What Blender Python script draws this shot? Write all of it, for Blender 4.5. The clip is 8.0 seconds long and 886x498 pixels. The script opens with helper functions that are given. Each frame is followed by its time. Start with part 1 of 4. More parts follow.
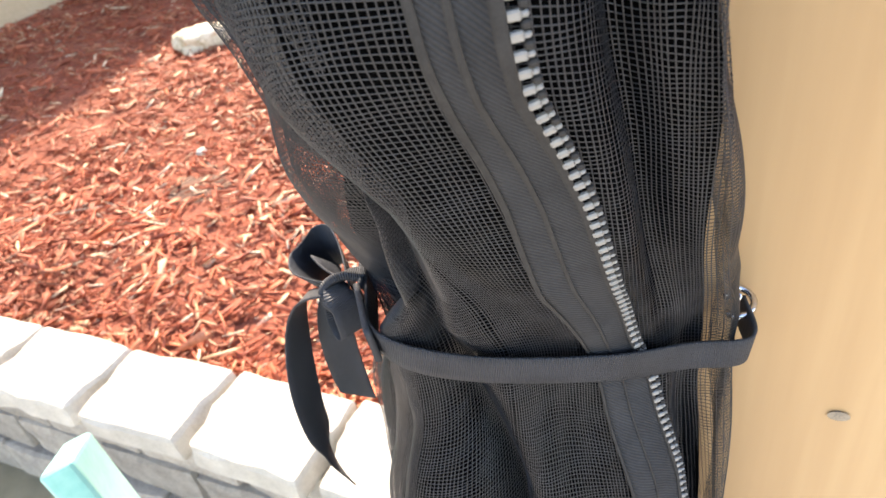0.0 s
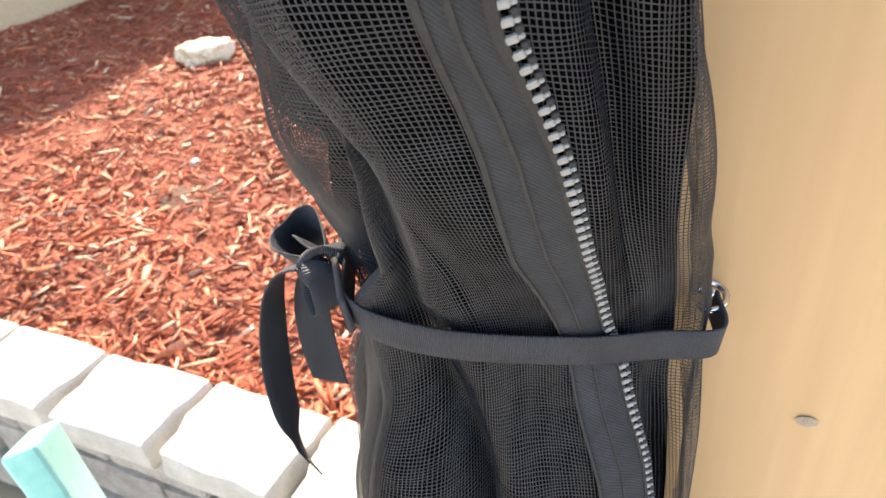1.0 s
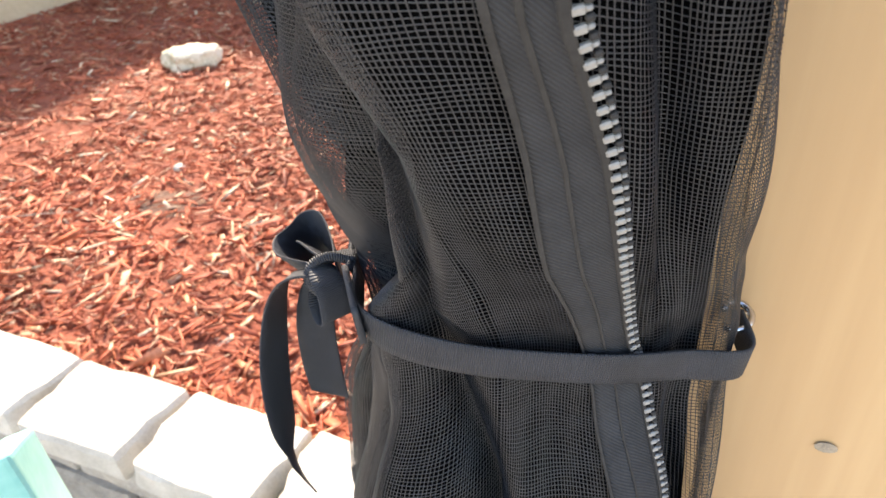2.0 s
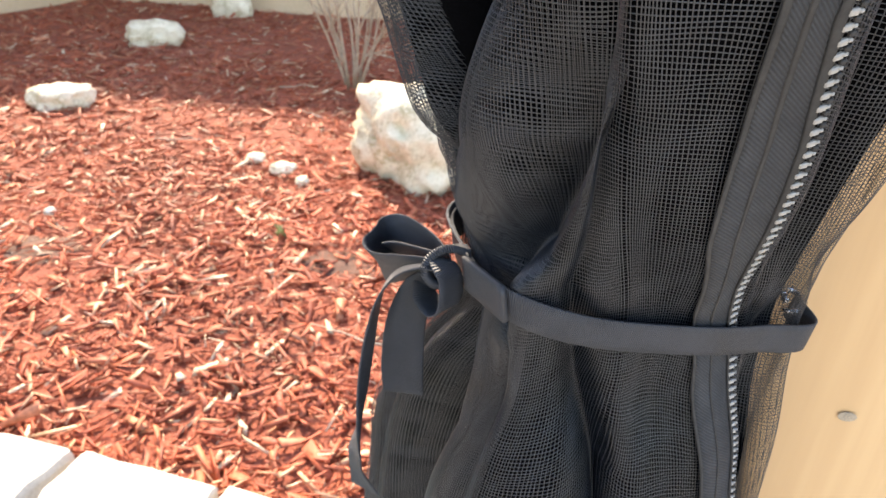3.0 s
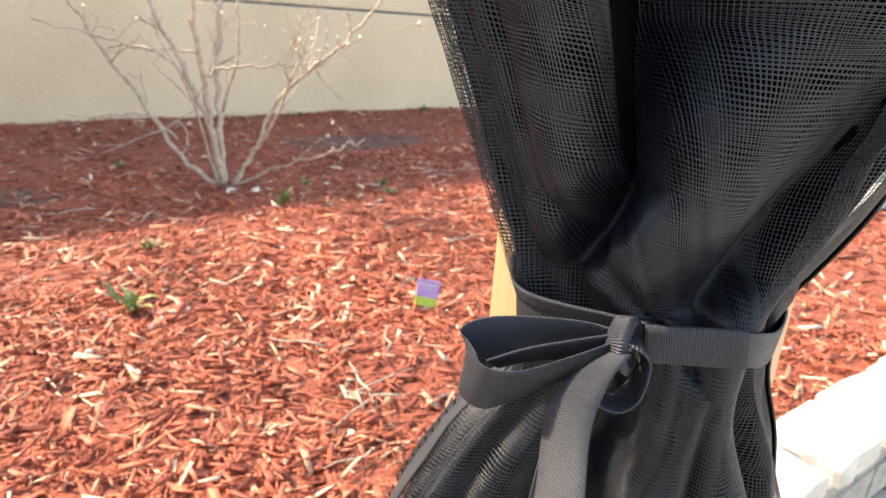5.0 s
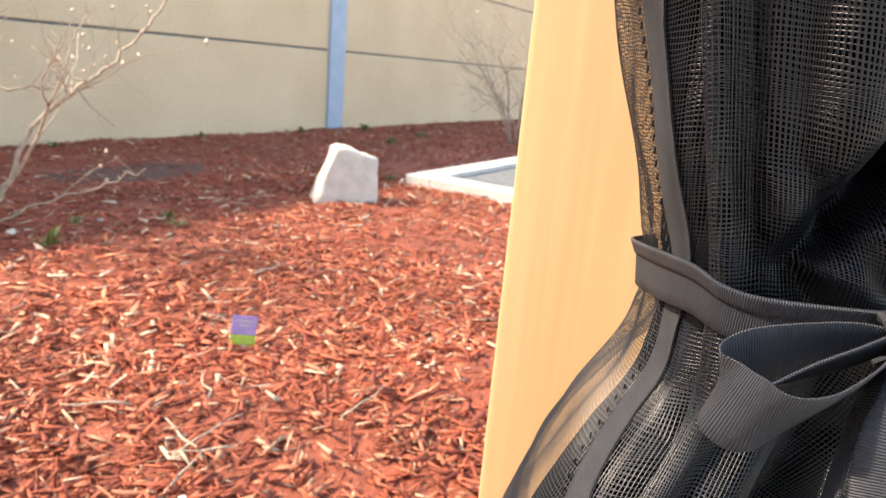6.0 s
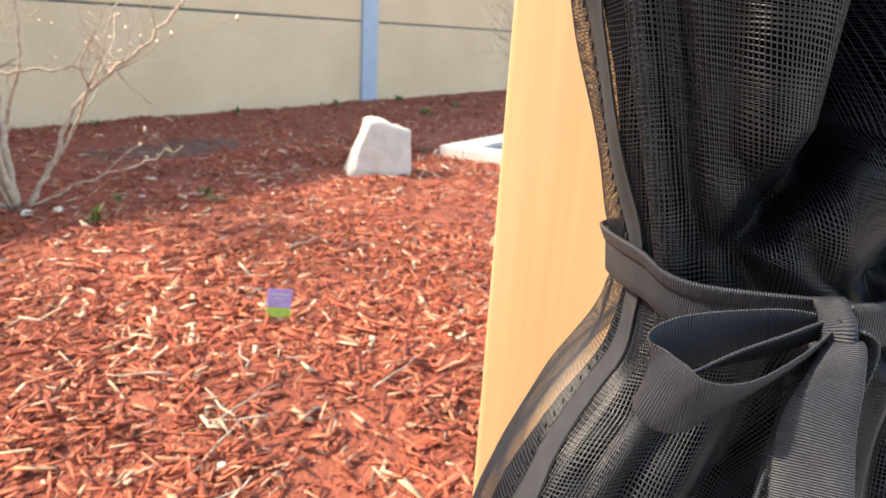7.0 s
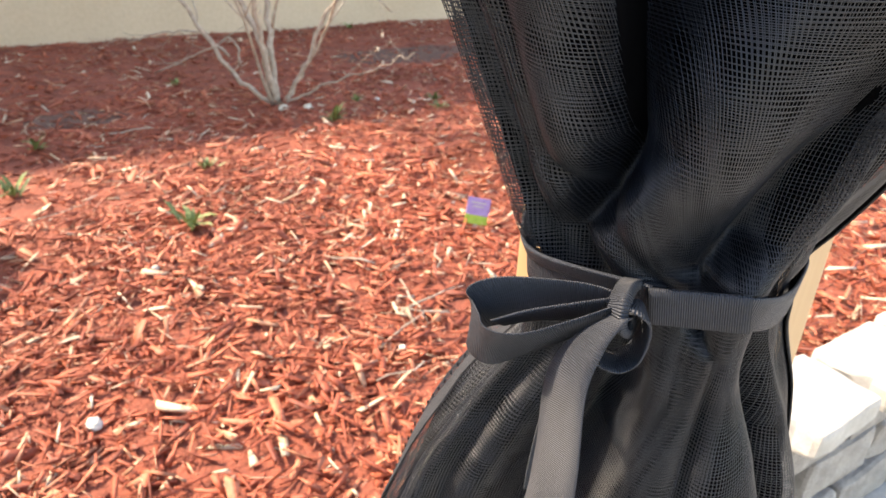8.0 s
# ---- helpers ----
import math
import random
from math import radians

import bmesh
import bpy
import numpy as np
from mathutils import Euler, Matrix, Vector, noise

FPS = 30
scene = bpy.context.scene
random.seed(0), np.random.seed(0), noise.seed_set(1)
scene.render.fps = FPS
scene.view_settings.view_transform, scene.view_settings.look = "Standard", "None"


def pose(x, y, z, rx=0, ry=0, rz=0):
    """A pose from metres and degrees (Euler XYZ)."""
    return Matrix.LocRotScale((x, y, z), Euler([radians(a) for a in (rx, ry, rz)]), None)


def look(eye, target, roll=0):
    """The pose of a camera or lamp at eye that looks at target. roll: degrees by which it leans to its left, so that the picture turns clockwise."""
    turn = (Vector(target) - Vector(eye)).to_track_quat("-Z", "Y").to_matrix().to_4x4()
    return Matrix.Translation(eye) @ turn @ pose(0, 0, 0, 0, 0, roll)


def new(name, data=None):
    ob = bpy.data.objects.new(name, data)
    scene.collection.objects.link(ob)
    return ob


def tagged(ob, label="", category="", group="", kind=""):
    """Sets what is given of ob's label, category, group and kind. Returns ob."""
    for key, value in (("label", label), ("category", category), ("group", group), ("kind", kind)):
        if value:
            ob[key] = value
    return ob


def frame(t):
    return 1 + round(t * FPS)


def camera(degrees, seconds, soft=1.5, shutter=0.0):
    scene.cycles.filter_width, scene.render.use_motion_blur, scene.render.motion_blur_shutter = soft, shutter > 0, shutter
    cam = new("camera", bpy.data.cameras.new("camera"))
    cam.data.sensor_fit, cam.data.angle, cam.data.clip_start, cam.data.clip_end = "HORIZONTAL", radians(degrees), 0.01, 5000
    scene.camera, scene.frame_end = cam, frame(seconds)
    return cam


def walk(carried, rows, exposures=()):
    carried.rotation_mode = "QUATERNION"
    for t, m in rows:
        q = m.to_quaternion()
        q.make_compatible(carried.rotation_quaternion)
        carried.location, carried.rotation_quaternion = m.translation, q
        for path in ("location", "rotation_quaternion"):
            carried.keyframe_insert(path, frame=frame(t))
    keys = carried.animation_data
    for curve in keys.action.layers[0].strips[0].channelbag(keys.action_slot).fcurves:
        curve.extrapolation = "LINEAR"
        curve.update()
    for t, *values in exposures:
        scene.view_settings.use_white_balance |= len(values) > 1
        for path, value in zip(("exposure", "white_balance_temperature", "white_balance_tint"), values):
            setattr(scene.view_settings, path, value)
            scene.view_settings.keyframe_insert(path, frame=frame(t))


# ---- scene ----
cam = camera(67.2, 8.0)
PATH = [
    (0, (0.014, -0.21, 1.136), (-0.689, 1.25, -0.035), -10.9),
    (0.5, (0.012, -0.21, 1.124), (-0.715, 1.286, 0.014), -9.1),
    (1, (0.02, -0.221, 1.121), (-0.662, 1.302, 0.018), -6.5),
    (1.5, (0.014, -0.216, 1.117), (-0.638, 1.334, 0.034), -4.8),
    (1.7, (0.009, -0.216, 1.117), (-0.655, 1.333, 0.04), -4.6),
    (2.8, (-0.044, -0.26, 1.104), (-0.421, 1.442, 0.124), 2.2),
    (3, (-0.077, -0.274, 1.106), (-0.365, 1.473, 0.176), 2.8),
    (3.2, (-0.095, -0.247, 1.125), (-0.2, 1.525, 0.202), 1.7),
    (3.5, (-0.179, -0.254, 1.11), (0.136, 1.495, 0.193), 1.7),
    (4, (-0.284, -0.231, 1.097), (0.516, 1.369, 0.203), 4.8),
    (4.2, (-0.288, -0.208, 1.091), (0.686, 1.318, 0.24), 6.3),
    (5.3, (-0.319, -0.118, 1.064), (1.0, 1.263, 0.469), 4.6),
    (5.5, (-0.333, -0.081, 1.053), (1.079, 1.2, 0.45), 6.6),
    (6, (-0.335, -0.014, 1.039), (1.333, 0.955, 0.51), 5.0),
    (6.5, (-0.331, -0.005, 1.035), (1.406, 0.838, 0.513), 5.5),
    (7, (-0.327, -0.041, 1.05), (1.261, 1.004, 0.429), 3.4),
    (7.5, (-0.29, -0.094, 1.064), (1.024, 1.202, 0.294), 3.0),
    (8, (-0.285, -0.162, 1.094), (0.774, 1.279, 0.199), 2.2),
]
walk(cam, [(t, look(eye, target, roll)) for t, eye, target, roll in PATH], [(0.0, 2.50, 8000, 15), (1.7, 2.38, 8000, 15), (3.0, 2.48, 8000, 15), (3.5, 2.42, 8000, 15), (5.4, 2.32, 8000, 15), (6.3, 2.08, 8000, 15), (7.0, 2.10, 8000, 15), (8.0, 2.27, 8000, 15)])
cam.data.dof.use_dof = True
cam.data.dof.focus_distance, cam.data.dof.aperture_fstop = 0.19, 32.0

# ---- world, sun ----
SUN_EL, SUN_AZ = 42.5, -32.0          # azimuth from +y towards +x
world = bpy.data.worlds.new("sky")
scene.world = world
world.use_nodes = True
wn = world.node_tree.nodes
sky = wn.new("ShaderNodeTexSky")
sky.sky_type, sky.sun_disc = "NISHITA", False
sky.sun_elevation, sky.sun_rotation = radians(SUN_EL), radians(SUN_AZ)
world.node_tree.links.new(sky.outputs[0], wn["Background"].inputs[0])
wn["Background"].inputs[1].default_value = 0.15
sun_data = bpy.data.lights.new("sun", "SUN")
sun_data.energy, sun_data.angle, sun_data.color = 2.5, radians(1.8), (1.0, 0.93, 0.82)
sun = new("sun", sun_data)
to_sun = Vector((math.sin(radians(SUN_AZ)) * math.cos(radians(SUN_EL)), math.cos(radians(SUN_AZ)) * math.cos(radians(SUN_EL)), math.sin(radians(SUN_EL))))
sun.matrix_world = look(to_sun * 30, (0, 0, 0))


# ---- materials ----
def material(name, dark, light, rough=0.7, scale=30.0, fine=250.0, bump=0.3, depth=0.004, stretch=(1, 1, 1), metal=0.0,
             island=0.0, thing=0.0, wave=None, spec=0.5, coord="Object", mid=None, detail=6.0):
    """Two-scale noise between two colours, with bump; island / thing: how far single pieces differ in brightness."""
    m = bpy.data.materials.new(name)
    m.use_nodes = True
    nt, ns = m.node_tree, m.node_tree.nodes
    bs = ns["Principled BSDF"]
    bs.inputs["Roughness"].default_value, bs.inputs["Metallic"].default_value = rough, metal
    bs.inputs["Specular IOR Level"].default_value = spec
    tc, mp = ns.new("ShaderNodeTexCoord"), ns.new("ShaderNodeMapping")
    mp.inputs["Scale"].default_value = stretch
    nt.links.new(tc.outputs[coord], mp.inputs[0])
    n1, n2 = ns.new("ShaderNodeTexNoise"), ns.new("ShaderNodeTexNoise")
    for n, s in ((n1, scale), (n2, fine)):
        n.inputs["Scale"].default_value, n.inputs["Detail"].default_value = s, detail
        nt.links.new(mp.outputs[0], n.inputs["Vector"])
    mix = ns.new("ShaderNodeMath")
    mix.operation = "MULTIPLY_ADD"
    mix.inputs[1].default_value = 0.4
    nt.links.new(n2.outputs["Fac"], mix.inputs[0])
    half = ns.new("ShaderNodeMath")
    half.operation = "MULTIPLY"
    half.inputs[1].default_value = 0.6
    nt.links.new(n1.outputs["Fac"], half.inputs[0])
    nt.links.new(half.outputs[0], mix.inputs[2])
    ramp = ns.new("ShaderNodeValToRGB")
    ramp.color_ramp.elements[0].position, ramp.color_ramp.elements[1].position = 0.36, 0.64
    ramp.color_ramp.elements[0].color, ramp.color_ramp.elements[1].color = (*dark, 1), (*light, 1)
    if mid:
        ramp.color_ramp.elements.new(0.5).color = (*mid, 1)
    nt.links.new(mix.outputs[0], ramp.inputs[0])
    out = ramp.outputs[0]
    if island or thing:
        if island:
            rnd = ns.new("ShaderNodeNewGeometry").outputs["Random Per Island"]
        else:
            rnd = ns.new("ShaderNodeObjectInfo").outputs["Random"]
        k = ns.new("ShaderNodeMapRange")
        amount = island or thing
        k.inputs["To Min"].default_value, k.inputs["To Max"].default_value = 1 - amount, 1 + amount
        nt.links.new(rnd, k.inputs["Value"])
        hsv = ns.new("ShaderNodeHueSaturation")
        nt.links.new(k.outputs[0], hsv.inputs["Value"])
        nt.links.new(out, hsv.inputs["Color"])
        out = hsv.outputs[0]
    nt.links.new(out, bs.inputs["Base Color"])
    bp = ns.new("ShaderNodeBump")
    bp.inputs["Strength"].default_value, bp.inputs["Distance"].default_value = bump, depth
    height = mix.outputs[0]
    if wave:
        wv = ns.new("ShaderNodeTexWave")
        wv.bands_direction = wave[0]
        wv.inputs["Scale"].default_value = wave[1]
        wv.inputs["Distortion"].default_value = wave[2]
        nt.links.new(tc.outputs["UV"], wv.inputs["Vector"])
        height = wv.outputs["Fac"]
        # shade between the ribs put into the colour: grooves darker, crests lighter
        shade = ns.new("ShaderNodeMapRange")
        shade.inputs["To Min"].default_value, shade.inputs["To Max"].default_value = 0.74, 1.12
        nt.links.new(height, shade.inputs["Value"])
        groove_shade = ns.new("ShaderNodeHueSaturation")
        nt.links.new(shade.outputs[0], groove_shade.inputs["Value"])
        nt.links.new(out, groove_shade.inputs["Color"])
        nt.links.new(groove_shade.outputs[0], bs.inputs["Base Color"])
    nt.links.new(height, bp.inputs["Height"])
    nt.links.new(bp.outputs[0], bs.inputs["Normal"])
    return m


def chip_material():
    """Dyed wood chips: each piece its own red, a few raw and pale."""
    m = bpy.data.materials.new("dyed_wood_chips")
    m.use_nodes = True
    nt, ns = m.node_tree, m.node_tree.nodes
    bs = ns["Principled BSDF"]
    bs.inputs["Roughness"].default_value = 0.62
    bs.inputs["Specular IOR Level"].default_value = 0.4
    geo = ns.new("ShaderNodeNewGeometry")
    ramp = ns.new("ShaderNodeValToRGB")
    cr = ramp.color_ramp
    stops = ((0.0, (0.19, 0.042, 0.020)), (0.22, (0.32, 0.071, 0.034)), (0.52, (0.42, 0.101, 0.048)), (0.76, (0.49, 0.147, 0.074)),
             (0.87, (0.50, 0.22, 0.12)), (0.945, (0.60, 0.42, 0.27)), (1.0, (0.70, 0.58, 0.42)))
    cr.elements[0].color, cr.elements[1].color = (*stops[0][1], 1), (*stops[-1][1], 1)
    for pos, col in stops[1:-1]:
        cr.elements.new(pos).color = (*col, 1)
    nt.links.new(geo.outputs["Random Per Island"], ramp.inputs[0])
    tc, noi = ns.new("ShaderNodeTexCoord"), ns.new("ShaderNodeTexNoise")
    noi.inputs["Scale"].default_value, noi.inputs["Detail"].default_value = 90, 5
    nt.links.new(tc.outputs["Object"], noi.inputs["Vector"])
    big = ns.new("ShaderNodeTexNoise")
    big.inputs["Scale"].default_value, big.inputs["Detail"].default_value = 1.3, 3
    nt.links.new(tc.outputs["Object"], big.inputs["Vector"])
    k = ns.new("ShaderNodeMapRange")
    k.inputs["From Min"].default_value, k.inputs["From Max"].default_value = 0.3, 0.7
    k.inputs["To Min"].default_value, k.inputs["To Max"].default_value = 0.75, 1.25
    nt.links.new(noi.outputs["Fac"], k.inputs["Value"])
    k2 = ns.new("ShaderNodeMapRange")
    k2.inputs["From Min"].default_value, k2.inputs["From Max"].default_value = 0.3, 0.7
    k2.inputs["To Min"].default_value, k2.inputs["To Max"].default_value = 0.66, 1.2
    nt.links.new(big.outputs["Fac"], k2.inputs["Value"])
    mul = ns.new("ShaderNodeMath")
    mul.operation = "MULTIPLY"
    nt.links.new(k.outputs[0], mul.inputs[0])
    nt.links.new(k2.outputs[0], mul.inputs[1])
    hsv = ns.new("ShaderNodeHueSaturation")
    nt.links.new(mul.outputs[0], hsv.inputs["Value"])
    nt.links.new(ramp.outputs[0], hsv.inputs["Color"])
    nt.links.new(hsv.outputs[0], bs.inputs["Base Color"])
    bp = ns.new("ShaderNodeBump")
    bp.inputs["Strength"].default_value, bp.inputs["Distance"].default_value = 0.5, 0.002
    nt.links.new(noi.outputs["Fac"], bp.inputs["Height"])
    nt.links.new(bp.outputs[0], bs.inputs["Normal"])
    return m


M_CHIP = chip_material()
M_SOIL = material("mulch_bed_soil", (0.15, 0.038, 0.020), (0.31, 0.080, 0.041), 0.9, 9, 70, 0.9, 0.02)
M_DIRT = material("dark_garden_soil", (0.075, 0.040, 0.028), (0.16, 0.080, 0.054), 0.95, 18, 120, 0.9, 0.01)
M_POST = material("stained_softwood", (0.44, 0.275, 0.138), (0.51, 0.335, 0.175), 0.55, 16, 130, 0.12, 0.001, stretch=(1, 1, 0.05), mid=(0.47, 0.30, 0.153))
M_KNOT = material("dark_knot", (0.14, 0.12, 0.10), (0.34, 0.28, 0.21), 0.8, 200, 900, 0.4, 0.001)
M_NET = material("black_netting", (0.0080, 0.0106, 0.0152), (0.0165, 0.0210, 0.0295), 0.36, 60, 900, 0.1, 0.0002, spec=0.5)
# near black: the shade deep in the bundle is put into this colour
M_CORE = material("painted_fold_shade", (0.0012, 0.0012, 0.0015), (0.003, 0.003, 0.0035), 0.95, 60, 900, 0.3, 0.0005, spec=0.02)
M_TAPE = material("black_zip_tape", (0.020, 0.022, 0.026), (0.034, 0.037, 0.043), 0.8, 80, 1200, 0.5, 0.0004, wave=("DIAGONAL", 420, 0.6), spec=0.3)
M_TOOTH = material("zip_tooth_plastic", (0.21, 0.207, 0.20), (0.30, 0.295, 0.285), 0.4, 120, 600, 0.05, 0.0002)
M_STITCH = material("dark_thread", (0.012, 0.012, 0.013), (0.025, 0.025, 0.026), 0.8, 300, 1500, 0.3, 0.0002)
M_STRAP = material("black_ribbed_ribbon", (0.0205, 0.0245, 0.0325), (0.038, 0.0445, 0.0575), 0.55, 50, 900, 0.8, 0.0006, wave=("X", 400, 1.2), spec=0.4)
M_METAL = material("polished_steel", (0.55, 0.56, 0.58), (0.7, 0.7, 0.72), 0.18, 60, 400, 0.05, 0.0002, metal=1.0)
M_CAP = material("pale_concrete_cap", (0.40, 0.372, 0.325), (0.55, 0.515, 0.455), 0.9, 14, 160, 0.5, 0.004, thing=0.07)
M_BLOCK = material("grey_split_block", (0.24, 0.215, 0.185), (0.40, 0.36, 0.31), 0.92, 16, 120, 0.8, 0.008, thing=0.15)
M_FENCE = material("tan_precast_concrete", (0.55, 0.425, 0.275), (0.65, 0.515, 0.345), 0.9, 1.1, 30, 0.25, 0.004)
M_FPOST = material("blue_grey_painted_steel", (0.27, 0.36, 0.47), (0.34, 0.44, 0.55), 0.6, 6, 80, 0.1, 0.002)
M_PATIO = material("patio_concrete", (0.42, 0.39, 0.34), (0.56, 0.52, 0.46), 0.9, 5, 60, 0.4, 0.004)
M_GROUND = material("dry_ground", (0.20, 0.17, 0.10), (0.34, 0.29, 0.19), 0.95, 0.6, 12, 0.5, 0.02)
M_LIME = material("cream_limestone", (0.42, 0.36, 0.22), (0.76, 0.71, 0.57), 0.92, 9, 70, 0.9, 0.012, mid=(0.66, 0.60, 0.45))
M_GREYROCK = material("pale_grey_stone", (0.44, 0.41, 0.34), (0.62, 0.58, 0.50), 0.9, 8, 80, 0.6, 0.006)
M_TWIG = material("weathered_twig_bark", (0.26, 0.20, 0.14), (0.52, 0.43, 0.33), 0.85, 30, 200, 0.5, 0.002)
M_BUD = material("dry_bud", (0.45, 0.36, 0.25), (0.70, 0.60, 0.45), 0.8, 60, 300, 0.3, 0.001)
M_LEAF = material("weed_leaf", (0.09, 0.125, 0.03), (0.20, 0.24, 0.075), 0.6, 40, 200, 0.2, 0.001, thing=0.35)
M_PURPLE = material("purple_print", (0.26, 0.17, 0.42), (0.40, 0.30, 0.55), 0.5, 40, 300, 0.05, 0.0005)
M_LIME_GREEN = material("green_print", (0.25, 0.42, 0.04), (0.40, 0.58, 0.08), 0.5, 40, 300, 0.05, 0.0005)
M_IRON = material("dark_grey_iron", (0.06, 0.07, 0.075), (0.13, 0.14, 0.145), 0.55, 30, 200, 0.4, 0.002, metal=0.4)
M_GLASSY = material("pale_blue_glazed_ball", (0.45, 0.55, 0.66), (0.68, 0.76, 0.84), 0.12, 12, 60, 0.05, 0.001)
M_KERB = material("white_kerb_concrete", (0.38, 0.375, 0.35), (0.54, 0.53, 0.50), 0.9, 8, 80, 0.4, 0.004)
M_GRAVEL = material("grey_basin_floor", (0.09, 0.10, 0.10), (0.17, 0.18, 0.18), 0.9, 14, 90, 0.7, 0.01)
M_AQUA = material("aqua_painted_plastic", (0.16, 0.50, 0.47), (0.26, 0.62, 0.58), 0.35, 12, 120, 0.08, 0.0006)


# ---- building helpers ----
def mesh_object(name, verts, faces, mat, parent=None, label="", smooth=False, uvs=None):
    me = bpy.data.meshes.new(name)
    me.from_pydata([tuple(v) for v in verts], [], faces)
    me.materials.append(mat)
    if smooth:
        me.polygons.foreach_set("use_smooth", [True] * len(me.polygons))
    if uvs is not None:
        layer = me.uv_layers.new(name="UVMap")
        idx = np.empty(len(me.loops), dtype=np.int32)
        me.loops.foreach_get("vertex_index", idx)
        layer.data.foreach_set("uv", np.asarray(uvs, dtype=np.float32)[idx].ravel())
    me.update()
    ob = new(name, me)
    if parent:
        ob.parent = parent
    if label:
        ob["label"] = label
    return ob


def part(name, bm, mat, parent=None, label="", smooth=False):
    me = bpy.data.meshes.new(name)
    bm.to_mesh(me)
    bm.free()
    me.materials.append(mat)
    if smooth:
        me.polygons.foreach_set("use_smooth", [True] * len(me.polygons))
    ob = new(name, me)
    if parent:
        ob.parent = parent
    if label:
        ob["label"] = label
    return ob


def thing(name, loc=(0, 0, 0), rz=0.0):
    ob = new(name)
    ob.empty_display_size = 0.05
    ob.matrix_world = pose(*loc, 0, 0, rz)
    return ob


def box_bm(x0, x1, y0, y1, z0, z1, bevel=0.0, seg=2):
    bm = bmesh.new()
    bmesh.ops.create_cube(bm, size=1.0)
    for v in bm.verts:
        v.co = Vector((x0 + (v.co.x + .5) * (x1 - x0), y0 + (v.co.y + .5) * (y1 - y0), z0 + (v.co.z + .5) * (z1 - z0)))
    if bevel:
        bmesh.ops.bevel(bm, geom=list(bm.edges), offset=bevel, segments=seg, affect="EDGES", profile=0.6)
    return bm


def rough_block(sx, sy, sz, seed, amp, bevel=0.012, cuts=3):
    """A tumbled block of stone or concrete, its origin at the middle of its top."""
    bm = box_bm(-sx / 2, sx / 2, -sy / 2, sy / 2, -sz, 0, bevel, 2)
    bmesh.ops.subdivide_edges(bm, edges=[e for e in bm.edges if e.calc_length() > 0.05], cuts=cuts, use_grid_fill=True)
    off = Vector((seed * 3.7, seed * 1.3, seed * 7.1))
    for v in bm.verts:
        n = noise.noise_vector(v.co * 14 + off) * 0.6 + noise.noise_vector(v.co * 45 + off) * 0.4
        v.co += n * amp
    return bm


def tube(points, radii, sides=6):
    """Verts and faces of a tapered tube along points."""
    pts = [Vector(p) for p in points]
    vs, fs = [], []
    up = Vector((0.3, 0.2, 0.93))
    for i, p in enumerate(pts):
        d = (pts[min(i + 1, len(pts) - 1)] - pts[max(i - 1, 0)]).normalized()
        a = d.cross(up)
        if a.length < 0.05:
            a = d.cross(Vector((1, 0, 0)))
        a.normalize()
        b = d.cross(a)
        for k in range(sides):
            w = 2 * math.pi * k / sides
            vs.append(p + (a * math.cos(w) + b * math.sin(w)) * radii[i])
    for i in range(len(pts) - 1):
        for k in range(sides):
            k2 = (k + 1) % sides
            fs.append((i * sides + k, i * sides + k2, (i + 1) * sides + k2, (i + 1) * sides + k))
    fs.append(tuple(range(sides))[::-1])
    fs.append(tuple(range((len(pts) - 1) * sides, len(pts) * sides)))
    return vs, fs


def spline(points, per=8):
    """Catmull-Rom through rows of numbers."""
    p = np.asarray(points, float)
    p = np.vstack([2 * p[0] - p[1], p, 2 * p[-1] - p[-2]])
    out = []
    for i in range(1, len(p) - 2):
        a, b, c, d = p[i - 1], p[i], p[i + 1], p[i + 2]
        for k in range(per):
            t = k / per
            out.append(.5 * (2 * b + (c - a) * t + (2 * a - 5 * b + 4 * c - d) * t * t + (3 * b - a - 3 * c + d) * t ** 3))
    out.append(p[-2])
    return np.array(out)


def ribbon(name, rows, width, thick, mat, parent=None, label="", per=8, uv=1.0):
    """A woven band: rows of centre x, y, z and the direction across it; it gets a real thickness and rounded edges."""
    r = spline(rows, per)
    c, w = r[:, :3], r[:, 3:6]
    w = w / np.linalg.norm(w, axis=1, keepdims=True)
    d = np.gradient(c, axis=0)
    d /= np.linalg.norm(d, axis=1, keepdims=True) + 1e-12
    w = w - d * (w * d).sum(1, keepdims=True)
    w /= np.linalg.norm(w, axis=1, keepdims=True) + 1e-12
    n = np.cross(d, w)
    wid = (r[:, 6:7] if r.shape[1] > 6 else np.full((len(r), 1), width)) / 2
    run = np.concatenate([[0], np.cumsum(np.linalg.norm(np.diff(c, axis=0), axis=1))])
    prof = [(-1, 0), (-.96, .5), (-.5, .5), (0, .5), (.5, .5), (.96, .5), (1, 0), (.96, -.5), (.5, -.5), (0, -.5), (-.5, -.5), (-.96, -.5)]
    k = len(prof)
    verts = np.stack([c + w * wid * a + n * thick * b for a, b in prof], 1).reshape(-1, 3)
    uvs = np.stack([np.stack([run * uv, np.full(len(c), a * width / 2 * uv)], 1) for a, b in prof], 1).reshape(-1, 2)
    faces = [(i * k + j, i * k + (j + 1) % k, (i + 1) * k + (j + 1) % k, (i + 1) * k + j) for i in range(len(c) - 1) for j in range(k)]
    faces += [tuple(range(k))[::-1], tuple(range((len(c) - 1) * k, len(c) * k))]
    return mesh_object(name, verts, faces, mat, parent, label, True, uvs)


# ---- ground, patio and mulch bed ----
def bed_height(x, y):
    return -0.015 + 0.022 * noise.noise(Vector((x * 0.9, y * 0.9, 3.0))) + 0.012 * noise.noise(Vector((x * 3.1, y * 3.1, 8.0)))


